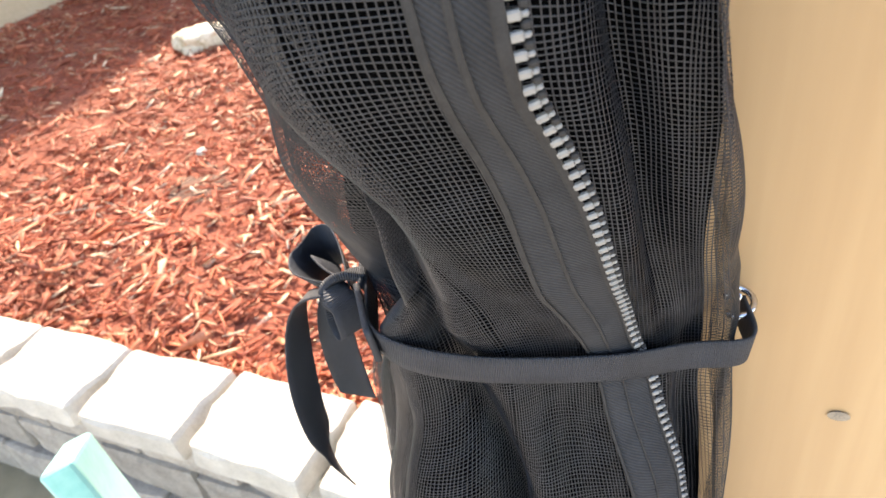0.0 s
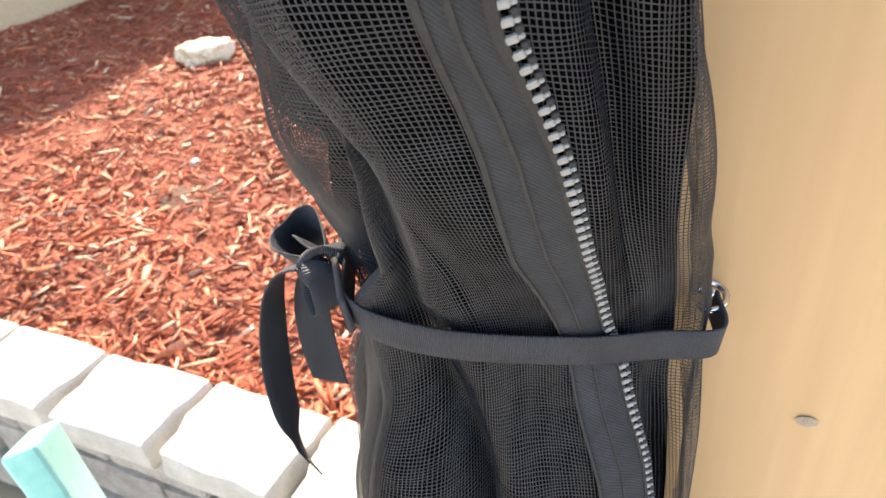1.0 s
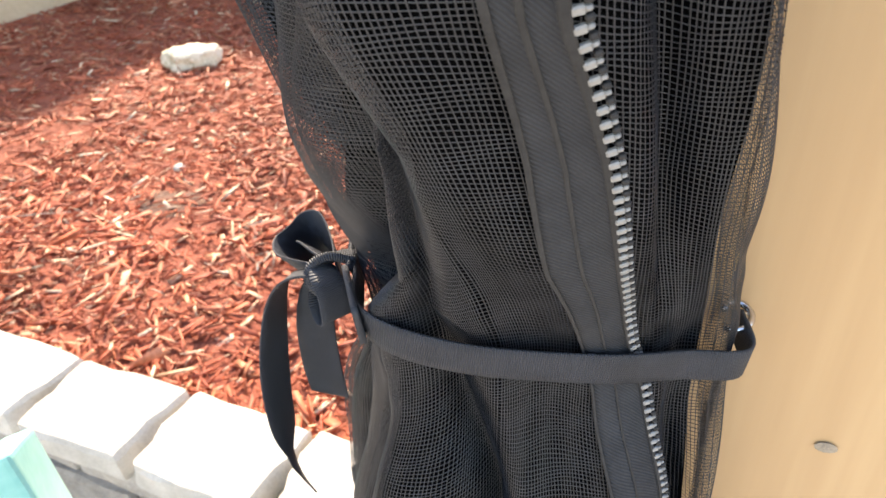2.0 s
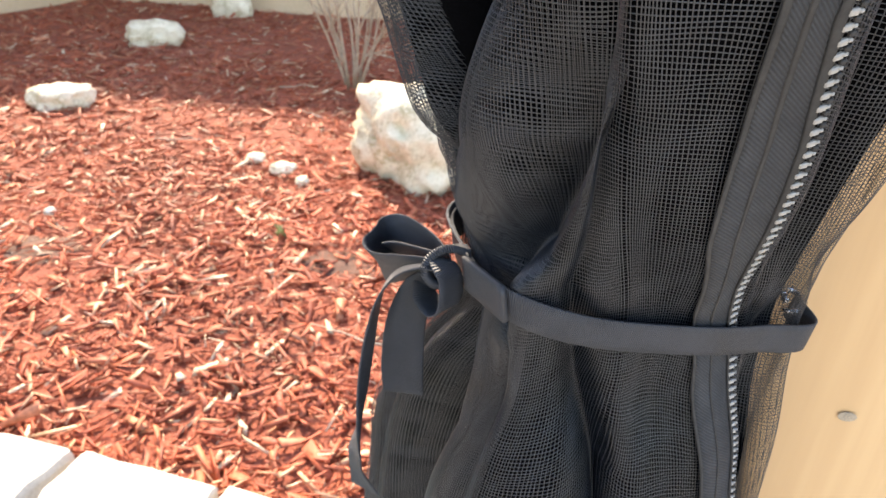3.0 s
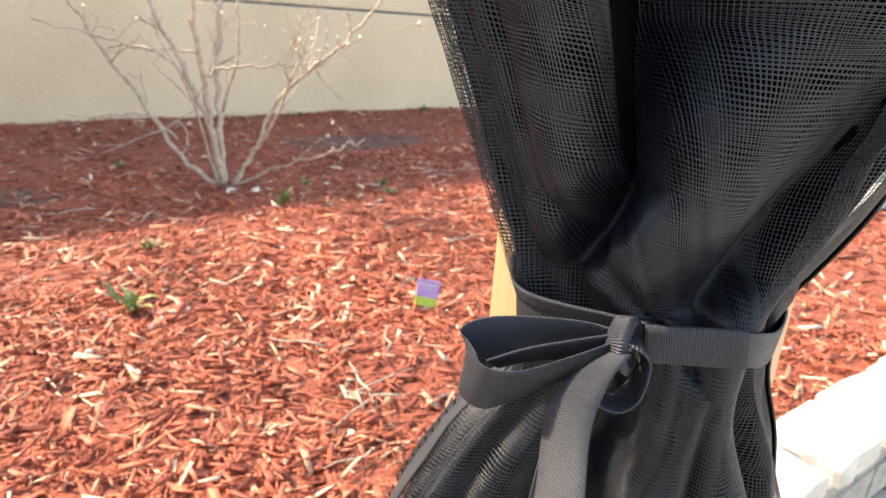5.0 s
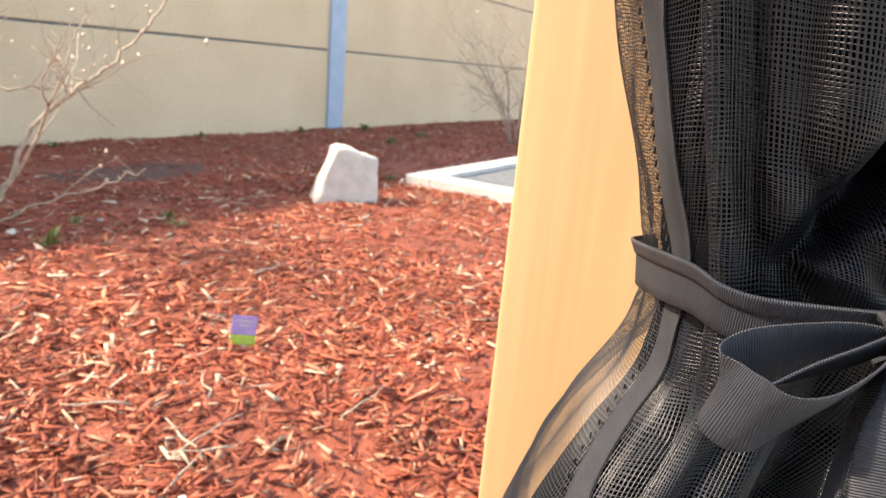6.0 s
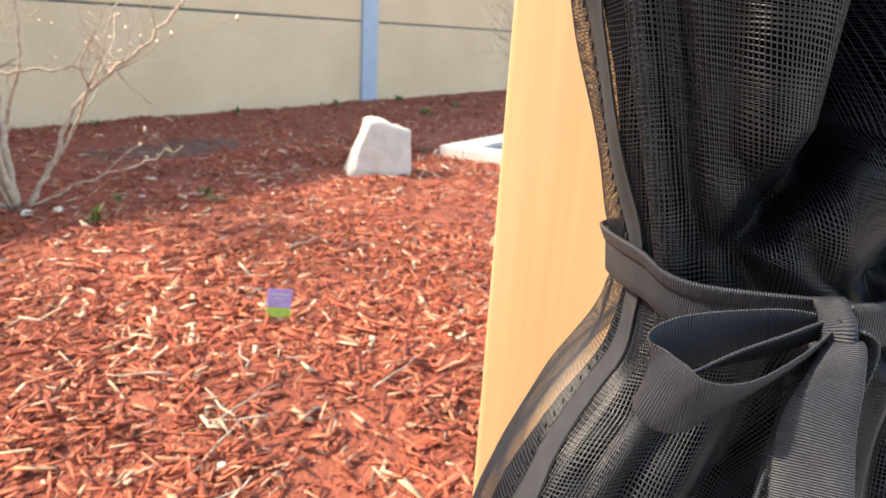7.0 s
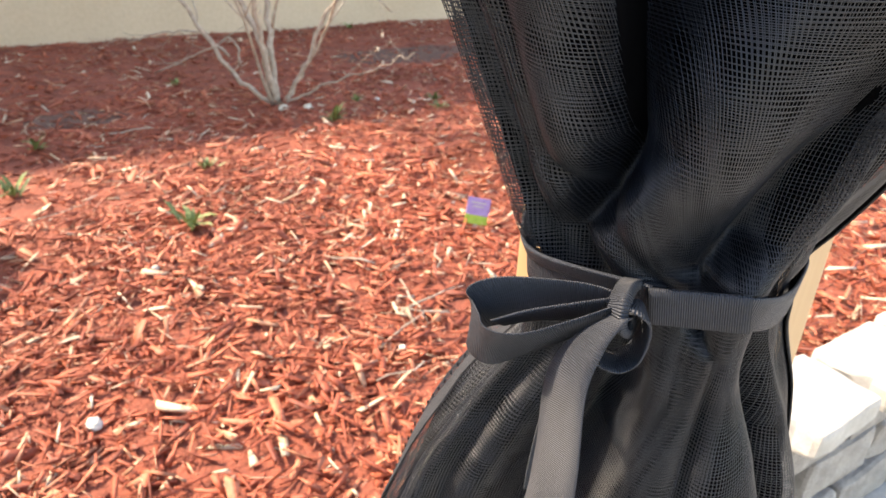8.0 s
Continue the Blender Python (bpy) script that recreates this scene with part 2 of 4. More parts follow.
def wall_y(x):
    return 0.405 - 0.057 * x          # middle of the retaining wall's cap


def build_ground():
    g = 400.0
    verts = [(-g, -g, -0.52), (g, -g, -0.52), (g, g, -0.52), (-g, g, -0.52)]
    tagged(mesh_object("ground", verts, [(0, 1, 2, 3)], M_GROUND), "dry open ground round the garden", "ground", kind="structure")
    bm = box_bm(-6, 8, -6, 0.35, -0.56, -0.5, 0.01)
    tagged(part("patio", bm, M_PATIO), "grey concrete patio slab below the wall", "patio", kind="structure")
    xs, ys = np.arange(-5.3, 26.01, 0.14), np.linspace(0, 1, 56)
    verts = []
    for f in ys:
        for x in xs:
            y0 = wall_y(x) + 0.08
            y = y0 + f * (6.9 - y0)
            verts.append((x, y, bed_height(x, y)))
    nx = len(xs)
    faces = [(j * nx + i, j * nx + i + 1, (j + 1) * nx + i + 1, (j + 1) * nx + i) for j in range(len(ys) - 1) for i in range(nx - 1)]
    tagged(mesh_object("mulch_bed", verts, faces, M_SOIL, smooth=True), "dark red soil of the mulched garden bed", "garden bed", kind="structure")


BASIN = (4.62, 7.4, 1.35, 3.32)


BARE = ((3.0, 4.9, 0.75, 0.42), (-1.75, 1.45, 0.16, 0.12), (-0.75, 1.65, 0.14, 0.10), (0.2, 4.1, 0.30, 0.2))


def build_bare_soil():
    """Low uneven patches of dark soil where the mulch is worn away."""
    for x, y, rx, ry in BARE:
        vs, fs = [], []
        rings, sides = 7, 28
        for i in range(rings + 1):
            for k in range(sides):
                a = 2 * math.pi * k / sides
                edge = 1 + 0.28 * noise.noise(Vector((math.cos(a) * 1.5 + x, math.sin(a) * 1.5 + y, 4.0)))
                px, py = x + rx * math.cos(a) * edge * i / rings, y + ry * math.sin(a) * edge * i / rings
                lift = 0.007 * (1 - (i / rings) ** 2) - 0.008 * (i / rings) ** 4 + 0.006 * noise.noise(Vector((px * 14, py * 14, 2.0)))
                vs.append((px, py, bed_height(px, py) + 0.004 + lift))
        for i in range(rings):
            for k in range(sides):
                fs.append((i * sides + k, (i + 1) * sides + k, (i + 1) * sides + (k + 1) % sides, i * sides + (k + 1) % sides))
        tagged(mesh_object("soil_patch", vs, fs, M_DIRT, smooth=True), "dark bare soil showing through the mulch", "soil", "bare patches")


def build_mulch():
    """Loose red wood chips over the bed, denser and finer near the wall."""
    rng = np.random.default_rng(7)
    spots = []
    for x0, x1, y0, y1, per_m2, lo, hi in ((-2.6, 2.6, 0.3, 2.6, 3900, 0.018, 0.085), (-5.1, 5.2, 2.6, 4.4, 1450, 0.024, 0.095), (-5.1, -2.6, 0.5, 2.6, 1500, 0.023, 0.09),
                                           (2.6, 6.5, 0.2, 2.6, 1400, 0.023, 0.09), (-5.1, 12.5, 4.4, 6.6, 600, 0.03, 0.09), (5.2, 12.5, 0.0, 4.4, 480, 0.03, 0.09)):
        n = int((x1 - x0) * (y1 - y0) * per_m2)
        xy = rng.uniform((x0, y0), (x1, y1), (n, 2))
        ln = lo * 0.8 + (hi * 1.15 - lo) * rng.random(n) ** 2.8
        spots.append(np.column_stack([xy, ln]))
    s = np.vstack(spots)
    keep = (s[:, 1] > wall_y(s[:, 0]) + 0.14) & ~((s[:, 0] > BASIN[0]) & (s[:, 0] < BASIN[1]) & (s[:, 1] > BASIN[2]) & (s[:, 1] < BASIN[3]))
    s = s[keep]
    thin = np.array([noise.noise(Vector((x * 1.7, y * 1.7, 20.0))) for x, y in s[:, :2]])
    for x, y, rx, ry in BARE:
        thin = np.where(((s[:, 0] - x) / rx) ** 2 + ((s[:, 1] - y) / ry) ** 2 < 1, -0.42, thin)
    s = s[rng.random(len(s)) < np.clip(1.05 + 1.3 * np.minimum(thin, 0), 0.25, 1)]
    n = len(s)
    h = np.array([bed_height(x, y) for x, y in s[:, :2]])
    ln = s[:, 2]
    wd = ln * rng.uniform(0.08, 0.36, n)
    th = np.minimum(wd * rng.uniform(0.15, 0.5, n), 0.0045)
    yaw, tilt, roll = rng.uniform(0, 2 * np.pi, n), rng.normal(0, 0.26, n), rng.normal(0, 0.45, n)
    # eight corners: ends narrowed and shifted so that every chip is an uneven sliver
    base = np.array([(-.5, -.5, -.5), (.5, -.5, -.5), (.5, .5, -.5), (-.5, .5, -.5), (-.5, -.5, .5), (.5, -.5, .5), (.5, .5, .5), (-.5, .5, .5)])
    v = np.repeat(base[None], n, 0) * np.stack([ln, wd, th], 1)[:, None, :]
    end = np.where(base[:, 0] > 0, 1, 0)
    taper = np.stack([rng.uniform(0.05, 0.8, n), rng.uniform(0.15, 1.1, n)], 1)
    v[:, :, 1] *= taper[:, end]
    v[:, :, 1] += (np.stack([rng.normal(0, .3, n), rng.normal(0, .3, n)], 1) * wd[:, None])[:, end]
    v[:, :, 0] += rng.normal(0, 0.10, (n, 8)) * ln[:, None]
    cr, sr = np.cos(roll)[:, None], np.sin(roll)[:, None]
    y, z = v[..., 1] * cr - v[..., 2] * sr, v[..., 1] * sr + v[..., 2] * cr
    ct, st = np.cos(tilt)[:, None], np.sin(tilt)[:, None]
    x, z = v[..., 0] * ct - z * st, v[..., 0] * st + z * ct
    cy, sy = np.cos(yaw)[:, None], np.sin(yaw)[:, None]
    lift = h + rng.uniform(0.0, 0.022, n) + 0.10 * ln * np.abs(np.sin(tilt))
    co = np.stack([x * cy - y * sy + s[:, :1], x * sy + y * cy + s[:, 1:2], z + lift[:, None]], -1).reshape(-1, 3)
    quads = np.array([(4, 5, 6, 7), (0, 1, 5, 4), (1, 2, 6, 5), (2, 3, 7, 6), (3, 0, 4, 7), (3, 2, 1, 0)])
    f = (quads[None] + 8 * np.arange(n)[:, None, None]).reshape(-1, 4)
    me = bpy.data.meshes.new("wood_chips")
    me.vertices.add(len(co))
    me.vertices.foreach_set("co", co.astype(np.float32).ravel())
    me.loops.add(f.size)
    me.loops.foreach_set("vertex_index", f.astype(np.int32).ravel())
    me.polygons.add(len(f))
    me.polygons.foreach_set("loop_start", np.arange(0, f.size, 4, dtype=np.int32))
    me.update(calc_edges=True)
    me.materials.append(M_CHIP)
    tagged(new("wood_chips", me), "loose red dyed wood chips with paler slivers, strewn over the bed", "mulch", kind="stuff")


def build_wall():
    """Retaining wall: a row of pale caps over two courses of split blocks."""
    wall = tagged(thing("retaining_wall", (0, 0, -0.5)), "low retaining wall of grey blocks with pale caps", "wall", kind="structure")
    ang = math.degrees(math.atan(-0.057))
    caps, blocks = [], []
    for k in range(5):
        bm = rough_block(0.318, 0.222, 0.085, k + 1, 0.014, 0.018)
        for v in bm.verts:
            if v.co.y < 0:
                v.co.x *= 0.93 - 0.02 * (k % 3)
        o = part("cap", bm, M_CAP)
        caps.append(o.data)
        bpy.data.objects.remove(o)
        o = part("block", rough_block(0.322, 0.17, 0.148, k + 11, 0.011, 0.016), M_BLOCK)
        blocks.append(o.data)
        bpy.data.objects.remove(o)
    rnd = random.Random(5)
    for i in range(-13, 22):
        x = -0.815 + 0.335 * i if i < 6 else 1.275 + 0.335 * (i - 6)
        cap = new("cap", caps[i % 5])
        cap.parent = wall
        cap.matrix_world = pose(x, wall_y(x) + 0.042, 0.06 + rnd.uniform(-.004, .004), rnd.uniform(-.8, .8), rnd.uniform(-.8, .8), ang + rnd.uniform(-2, 2))
        for c in range(3):
            b = new("block", blocks[(i * 2 + c) % 5])
            b.parent = wall
            b.matrix_world = pose(x + (0.168 if c % 2 else 0.0) + 0.05, wall_y(x) + 0.075 - 0.012 * c, -0.03 - 0.156 * c, 0, 0, ang + rnd.uniform(-1.5, 1.5))
    # packed core behind the blocks
    verts, faces = [], []
    for k, x in enumerate((-5.2, 8.3)):
        for y, z in ((0.0, -0.51), (0.02, -0.03), (0.16, -0.03), (0.16, -0.51)):
            verts.append((x, wall_y(x) + 0.06 + y, z + 0.5))
    faces = [(0, 4, 5, 1), (1, 5, 6, 2), (2, 6, 7, 3), (3, 7, 4, 0), (0, 1, 2, 3), (7, 6, 5, 4)]
    mesh_object("backfill", verts, faces, M_BLOCK, wall)


def build_fence():
    """Precast boundary wall along the back, and its return along the side."""
    def run(name, p0, p1, posts, label):
        f = tagged(thing(name, (*p0, 0)), label, "wall", kind="structure")
        d = Vector((p1[0] - p0[0], p1[1] - p0[1], 0))
        ln = d.length
        rz = math.degrees(math.atan2(d.y, d.x))
        cuts = [0.0, *posts, ln]
        for a, b in zip(cuts[:-1], cuts[1:]):
            for z0, z1 in ((-0.25, 1.10), (1.125, 2.34), (2.365, 3.50)):
                bm = box_bm(a + (0.1 if a else 0), b - 0.1, -0.06, 0.06, z0, z1, 0.014)
                o = part("panel", bm, M_FENCE, f)
                o.matrix_world = pose(*p0, 0, 0, 0, rz)
            o = part("joint", box_bm(a + 0.1, b - 0.1, -0.035, 0.035, 1.095, 1.13), M_IRON, f)
            o.matrix_world = pose(*p0, 0, 0, 0, rz)
            o = part("joint", box_bm(a + 0.1, b - 0.1, -0.035, 0.035, 2.335, 2.37), M_IRON, f)
            o.matrix_world = pose(*p0, 0, 0, 0, rz)
            o = part("coping", box_bm(a, b, -0.09, 0.09, 3.505, 3.60, 0.015), M_FENCE, f)
            o.matrix_world = pose(*p0, 0, 0, 0, rz)
        for a in posts:
            bm = box_bm(a - 0.17, a + 0.17, -0.10, 0.10, -0.25, 3.502, 0.012)
            o = part("column", bm, M_FPOST, f, "blue-grey steel column")
            o.matrix_world = pose(*p0, 0, 0, 0, rz)
    run("wall_north", (-5.6, 6.62), (26.0, 6.78), (13.1, 21.8), "tan precast concrete boundary wall with a blue-grey column")
    run("wall_west", (-5.25, 6.55), (-5.25, -3.0), (), "tan precast concrete boundary wall along the side")


build_ground()
build_wall()
build_fence()
build_mulch()
build_bare_soil()


# ---- the post ----
def build_post():
    w = 0.14
    post = thing("pergola_post", (w / 2, w / 2, -0.5))
    tagged(post, "square light-stained wooden pergola post", "post")
    part("timber", box_bm(-w / 2, w / 2, -w / 2, w / 2, 0, 3.1, 0.004, 3), M_POST, post)
    bm = bmesh.new()
    bmesh.ops.create_cone(bm, cap_ends=True, segments=14, radius1=0.0034, radius2=0.0024, depth=0.0016)
    for v in bm.verts:
        v.co = Vector((v.co.x * 1.25, v.co.z, v.co.y * 0.8)) + Vector((0.004, -w / 2 - 0.0002, 1.399))
    part("knot", bm, M_KNOT, post, "small dark knot in the wood")


build_post()


# ---- the gathered net curtain ----
WAIST = np.array(((0.0230, -0.0040), (0.0305, -0.0232), (0.0137, -0.0299), (-0.0083, -0.0426), (-0.0418, -0.0567), (-0.0800, -0.0636), (-0.0968, -0.0406), (-0.1138, 0.0068), (-0.0927, 0.0229), (-0.0651, 0.0438), (-0.0372, 0.0490), (-0.0040, 0.0407)))       # plan at the tie, round the front of the bundle
BULGE = np.array(((-0.0138, -0.0037), (-0.0116, -0.0571), (-0.0047, -0.0499), (-0.0017, -0.0475), (-0.0177, -0.0465), (0.0019, -0.0293), (-0.0465, 0.0039), (-0.0406, 0.0129), (-0.0470, 0.0085), (-0.0430, 0.0134), (-0.0257, 0.0224), (-0.0007, 0.0255)))       # how it swells above
SKIRT = np.array(((0.0050, -0.0015), (0.0027, -0.0113), (0.0113, -0.0116), (0.0127, -0.0145), (0.0073, -0.0324), (-0.0168, -0.0109), (-0.0302, 0.0135), (-0.0436, 0.0135), (-0.0594, 0.0213), (-0.0300, 0.0352), (-0.0189, 0.0409), (-0.0031, 0.0507)))       # and below
RISE = ((0.962, 0.985, 1.02, 1.06, 1.10, 1.22, 1.90), (0, .15, .515, .89, 1.22, 1.33, 1.36))
FALL = ((-0.42, 0.60, 0.82, 0.86, 0.90, 0.94, 0.962), (1.6, 1.42, 1.21, 1.0, .58, .05, 0))


def eased(z, xs, ys):
    """Smooth interpolation without overshoot."""
    x, y = np.array(xs, float), np.array(ys, float)
    d = np.diff(y) / np.diff(x)
    m = np.zeros(len(x))
    m[1:-1] = np.where(d[1:] * d[:-1] > 0, 2 * d[1:] * d[:-1] / (d[1:] + d[:-1] + 1e-12), 0)
    m[0] = d[0] if x[0] < 0 else 0
    m[-1] = d[-1] if x[-1] > 1.5 else 0
    z = np.clip(z, x[0], x[-1])
    i = np.clip(np.searchsorted(x, z) - 1, 0, len(x) - 2)
    h = x[i + 1] - x[i]
    t = (z - x[i]) / h
    return ((2 * t ** 3 - 3 * t ** 2 + 1) * y[i] + (t ** 3 - 2 * t ** 2 + t) * h * m[i]
            + (-2 * t ** 3 + 3 * t ** 2) * y[i + 1] + (t ** 3 - t ** 2) * h * m[i + 1])


def outline(p, z):
    """Plan of the gathered cloth: p runs 0..1 round the front of the bundle, from one face of the post to the other."""
    p, z = np.broadcast_arrays(np.asarray(p, float), np.asarray(z, float))
    c = WAIST + eased(z, *RISE)[..., None, None] * BULGE + eased(z, *FALL)[..., None, None] * SKIRT
    n = 11
    q = np.clip(p, 0, 1) * n
    i = np.clip(q.astype(int), 0, n - 1)
    t = (q - i)[..., None]

    def g(k):
        return np.take_along_axis(c, np.clip(k, 0, n)[..., None, None].repeat(2, -1), -2)[..., 0, :]
    a, b, d, e = g(i - 1), g(i), g(i + 1), g(i + 2)
    return .5 * (2 * b + (d - a) * t + (2 * a - 5 * b + 4 * d - e) * t ** 2 + (3 * b - a - 3 * d + e) * t ** 3)


# folds: (heights, where round the bundle, depth, half-width)
FOLDS = (
    ((0.72, 0.90, 0.955, 0.985, 1.00, 1.05, 1.085, 1.30), (0.3362, 0.3730, 0.4011, 0.4102, 0.3998, 0.3810, 0.3940, 0.3800), (.030, .026, .009, .007, .010, .013, .014, .014), (.020, .018, .014, .012, .014, .016, .016, .016)),
    ((0.72, 0.90, 0.955, 0.985, 1.03, 1.08, 1.30), (0.5601, 0.5532, 0.5756, 0.6000, 0.5465, 0.5236, 0.5009), (.042, .034, .012, .014, .046, .060, .064), (.030, .026, .018, .013, .017, .022, .024)),
    ((0.955, 0.985, 1.00, 1.04, 1.10, 1.30), (0.50, 0.51, 0.48, 0.445, 0.43, 0.42), (.004, .018, .030, .023, .008, .002), (.018, .026, .032, .034, .04, .04)),
    ((0.72, 0.92, 0.955, 0.985, 1.045, 1.30), (0.68, 0.70, 0.70, 0.695, 0.703, 0.71), (.024, .020, .007, .009, .020, .024), (.018, .018, .016, .014, .016, .018)),
    ((0.955, 0.985, 1.04, 1.10, 1.30), (0.20, 0.215, 0.21, 0.215, 0.215), (.003, .005, .010, .013, .014), (.018, .02, .028, .034, .036)),
    ((0.72, 0.90, 0.955, 1.0, 1.30), (0.6342, 0.6176, 0.6056, 0.6249, 0.6365), (.012, .010, .004, .009, .015), (.016, .015, .012, .012, .016)),
    ((0.72, 0.90, 0.955, 0.985, 1.30), (0.17, 0.18, 0.19, 0.15, 0.11), (.020, .014, .004, .002, .002), (.022, .022, .02, .02, .02)),
    ((0.72, 0.90, 0.955, 0.985, 1.02, 1.30), (0.465, 0.47, 0.475, 0.56, 0.60, 0.60), (.010, .008, .003, .004, .009, .010), (.014, .014, .012, .012, .014, .018)),
)


def folded(p, z, push=0.0, shrink=0.0, extra=0.0, hollow=0.0, tuck=0.0):
    """Point of the cloth: the plan pressed in along its folds. push moves it outwards, shrink draws it to the middle, extra adds fine puckers, hollow and tuck draw single stretches in."""
    p, z = np.broadcast_arrays(np.asarray(p, float), np.asarray(z, float))
    xy = outline(p, z)
    e = 0.004
    tan = outline(np.clip(p + e, 0, 1), z) - outline(np.clip(p - e, 0, 1), z)
    tan /= np.linalg.norm(tan, axis=-1, keepdims=True) + 1e-9
    nrm = np.stack([-tan[..., 1], tan[..., 0]], -1)
    mid = np.array([-0.035, -0.015])
    flip = np.sign(((xy - mid) * nrm).sum(-1, keepdims=True))
    nrm = nrm * np.where(flip == 0, 1, flip)
    off = np.full(p.shape, push)
    for hs, ps, ds, ws in FOLDS:
        q = (p - np.interp(z, hs, ps)) / np.interp(z, hs, ws)
        fade = 1.0 if hs[0] < 0.8 else np.clip((z - hs[0]) / 0.02, 0, 1)
        off = off - np.interp(z, hs, ds) * np.exp(-np.abs(q) ** 1.7) * fade
    near = np.exp(-((z - 0.966) / 0.05) ** 2)
    off = off + (0.0012 + 0.0012 * near + extra) * np.sin(p * 74 + 5 * np.sin(z * 9) + 1.5) * np.clip(np.abs(z - 0.965) / 0.02, 0.25, 1)
    off = off + 0.0022 * np.sin(p * 31 + z * 21) * np.sin(z * 33 + p * 9) * np.clip(np.abs(z - 0.965) / 0.03, 0, 1)
    xy = xy + nrm * off[..., None]
    slack = shrink + hollow * np.exp(-((p - 0.47) / 0.075) ** 2) * np.clip((z - 0.985) / 0.05, 0, 1) + tuck * np.exp(-((p - 0.13) / 0.05) ** 2)
    xy = xy + (mid - xy) * slack[..., None]
    zz = z + 0.004 * np.sin(p * 23) * np.exp(-((z - 0.966) / 0.06) ** 2)
    return np.concatenate([xy, zz[..., None]], -1), np.concatenate([nrm, np.zeros_like(nrm[..., :1])], -1)


def cloth_frame(p, z, **kw):
    """Points of the cloth with unit vectors round it, up it and out of it."""
    c, nrm = folded(p, z, **kw)
    p, z = np.broadcast_arrays(np.asarray(p, float), np.asarray(z, float))
    u = folded(np.clip(p + 0.001, 0, 1), z, **kw)[0] - folded(np.clip(p - 0.001, 0, 1), z, **kw)[0]
    v = folded(p, z + 0.001, **kw)[0] - folded(p, z - 0.001, **kw)[0]
    u /= np.linalg.norm(u, axis=-1, keepdims=True) + 1e-12
    v /= np.linalg.norm(v, axis=-1, keepdims=True) + 1e-12
    n = np.cross(u, v)
    n /= np.linalg.norm(n, axis=-1, keepdims=True) + 1e-12
    n *= np.where((n * nrm).sum(-1, keepdims=True) < 0, -1, 1)
    return c, u, v, n


def even_warps(pitch, **kw):
    """Where round the bundle the warp threads run, evenly along the cloth itself."""
    p = np.linspace(0, 1, 1500)
    run = 0
    for z in (0.87, 1.09):
        c, _ = folded(p, np.full_like(p, z), **kw)
        run = run + np.concatenate([[0], np.cumsum(np.linalg.norm(np.diff(c, axis=0), axis=1))]) / 2
    return np.interp(np.arange(pitch / 2, run[-1], pitch), run, p)


def net_sheet(name, z0, z1, pitch, thick, parent, label, p0=0.0, p1=1.0, **kw):
    """Open netting: a round-backed thread for every warp and weft."""
    vs, fs, count = [], [], 0

    def add(rows, across, out, wid, lift):
        nonlocal count
        n, k = rows.shape[0], rows.shape[1]
        side = across * wid / 2
        vs.append(np.stack([rows - side + out * lift, rows + out * (lift + thick * 0.45), rows + side + out * lift], 2).reshape(-1, 3))
        i = (np.arange(n)[:, None] * k + np.arange(k - 1)[None, :]) * 3 + count
        fs.append(np.stack([np.stack([i + j, i + j + 1, i + j + 4, i + j + 3], -1) for j in (0, 1)], -2).reshape(-1, 4))
        count += n * k * 3

    pw = even_warps(pitch, **kw)
    pw = pw[(pw > p0) & (pw < p1)]
    zs = np.arange(z0, z1, pitch * 0.97)
    ps = np.unique(np.concatenate([np.linspace(p0, p1, 160), pw, (pw[1:] + pw[:-1]) / 2]))
    sag = 0.0042 * np.sin(ps[None, :] * 21 + 0.8) * np.clip(np.abs(zs[:, None] - 0.965) / 0.06, 0, 1) + 0.0004 * np.sin(ps[None, :] * 90 + zs[:, None] * 400)
    c, u, v, n = cloth_frame(ps[None, :], zs[:, None] + sag, **kw)
    add(c, v, n, thick, 0.0)
    zw = np.arange(z0, z1 + 0.003, 0.0025)
    c, u, v, n = cloth_frame(pw[:, None] + 0.0004 * np.sin(zw[None, :] * 60 + pw[:, None] * 300), zw[None, :], **kw)
    gap = np.linalg.norm(np.gradient(c, axis=0), axis=-1, keepdims=True)
    add(c, u, n, np.minimum(thick, gap * 0.42), 0.00012)
    co, f = np.concatenate(vs), np.concatenate(fs)
    me = bpy.data.meshes.new(name)
    me.vertices.add(len(co))
    me.vertices.foreach_set("co", co.astype(np.float32).ravel())
    me.loops.add(f.size)
    me.loops.foreach_set("vertex_index", f.astype(np.int32).ravel())
    me.polygons.add(len(f))
    me.polygons.foreach_set("loop_start", np.arange(0, f.size, 4, dtype=np.int32))
    me.polygons.foreach_set("use_smooth", [True] * len(f))
    me.update(calc_edges=True)
    me.materials.append(M_NET)
    ob = new(name, me)
    ob.parent = parent
    ob["label"] = label
    return ob


def cloth_sheet(name, z0, z1, mat, parent, label, p0=0.0, p1=1.0, np_=160, dz=0.006, **kw):
    zs, ps = np.arange(z0, z1 + dz, dz), np.linspace(p0, p1, np_)
    co, _ = folded(ps[None, :], zs[:, None], **kw)
    nz, k = len(zs), len(ps)
    faces = [(j * k + i, j * k + i + 1, (j + 1) * k + i + 1, (j + 1) * k + i) for j in range(nz - 1) for i in range(k - 1)]
    return mesh_object(name, co.reshape(-1, 3), faces, mat, parent, label, True)


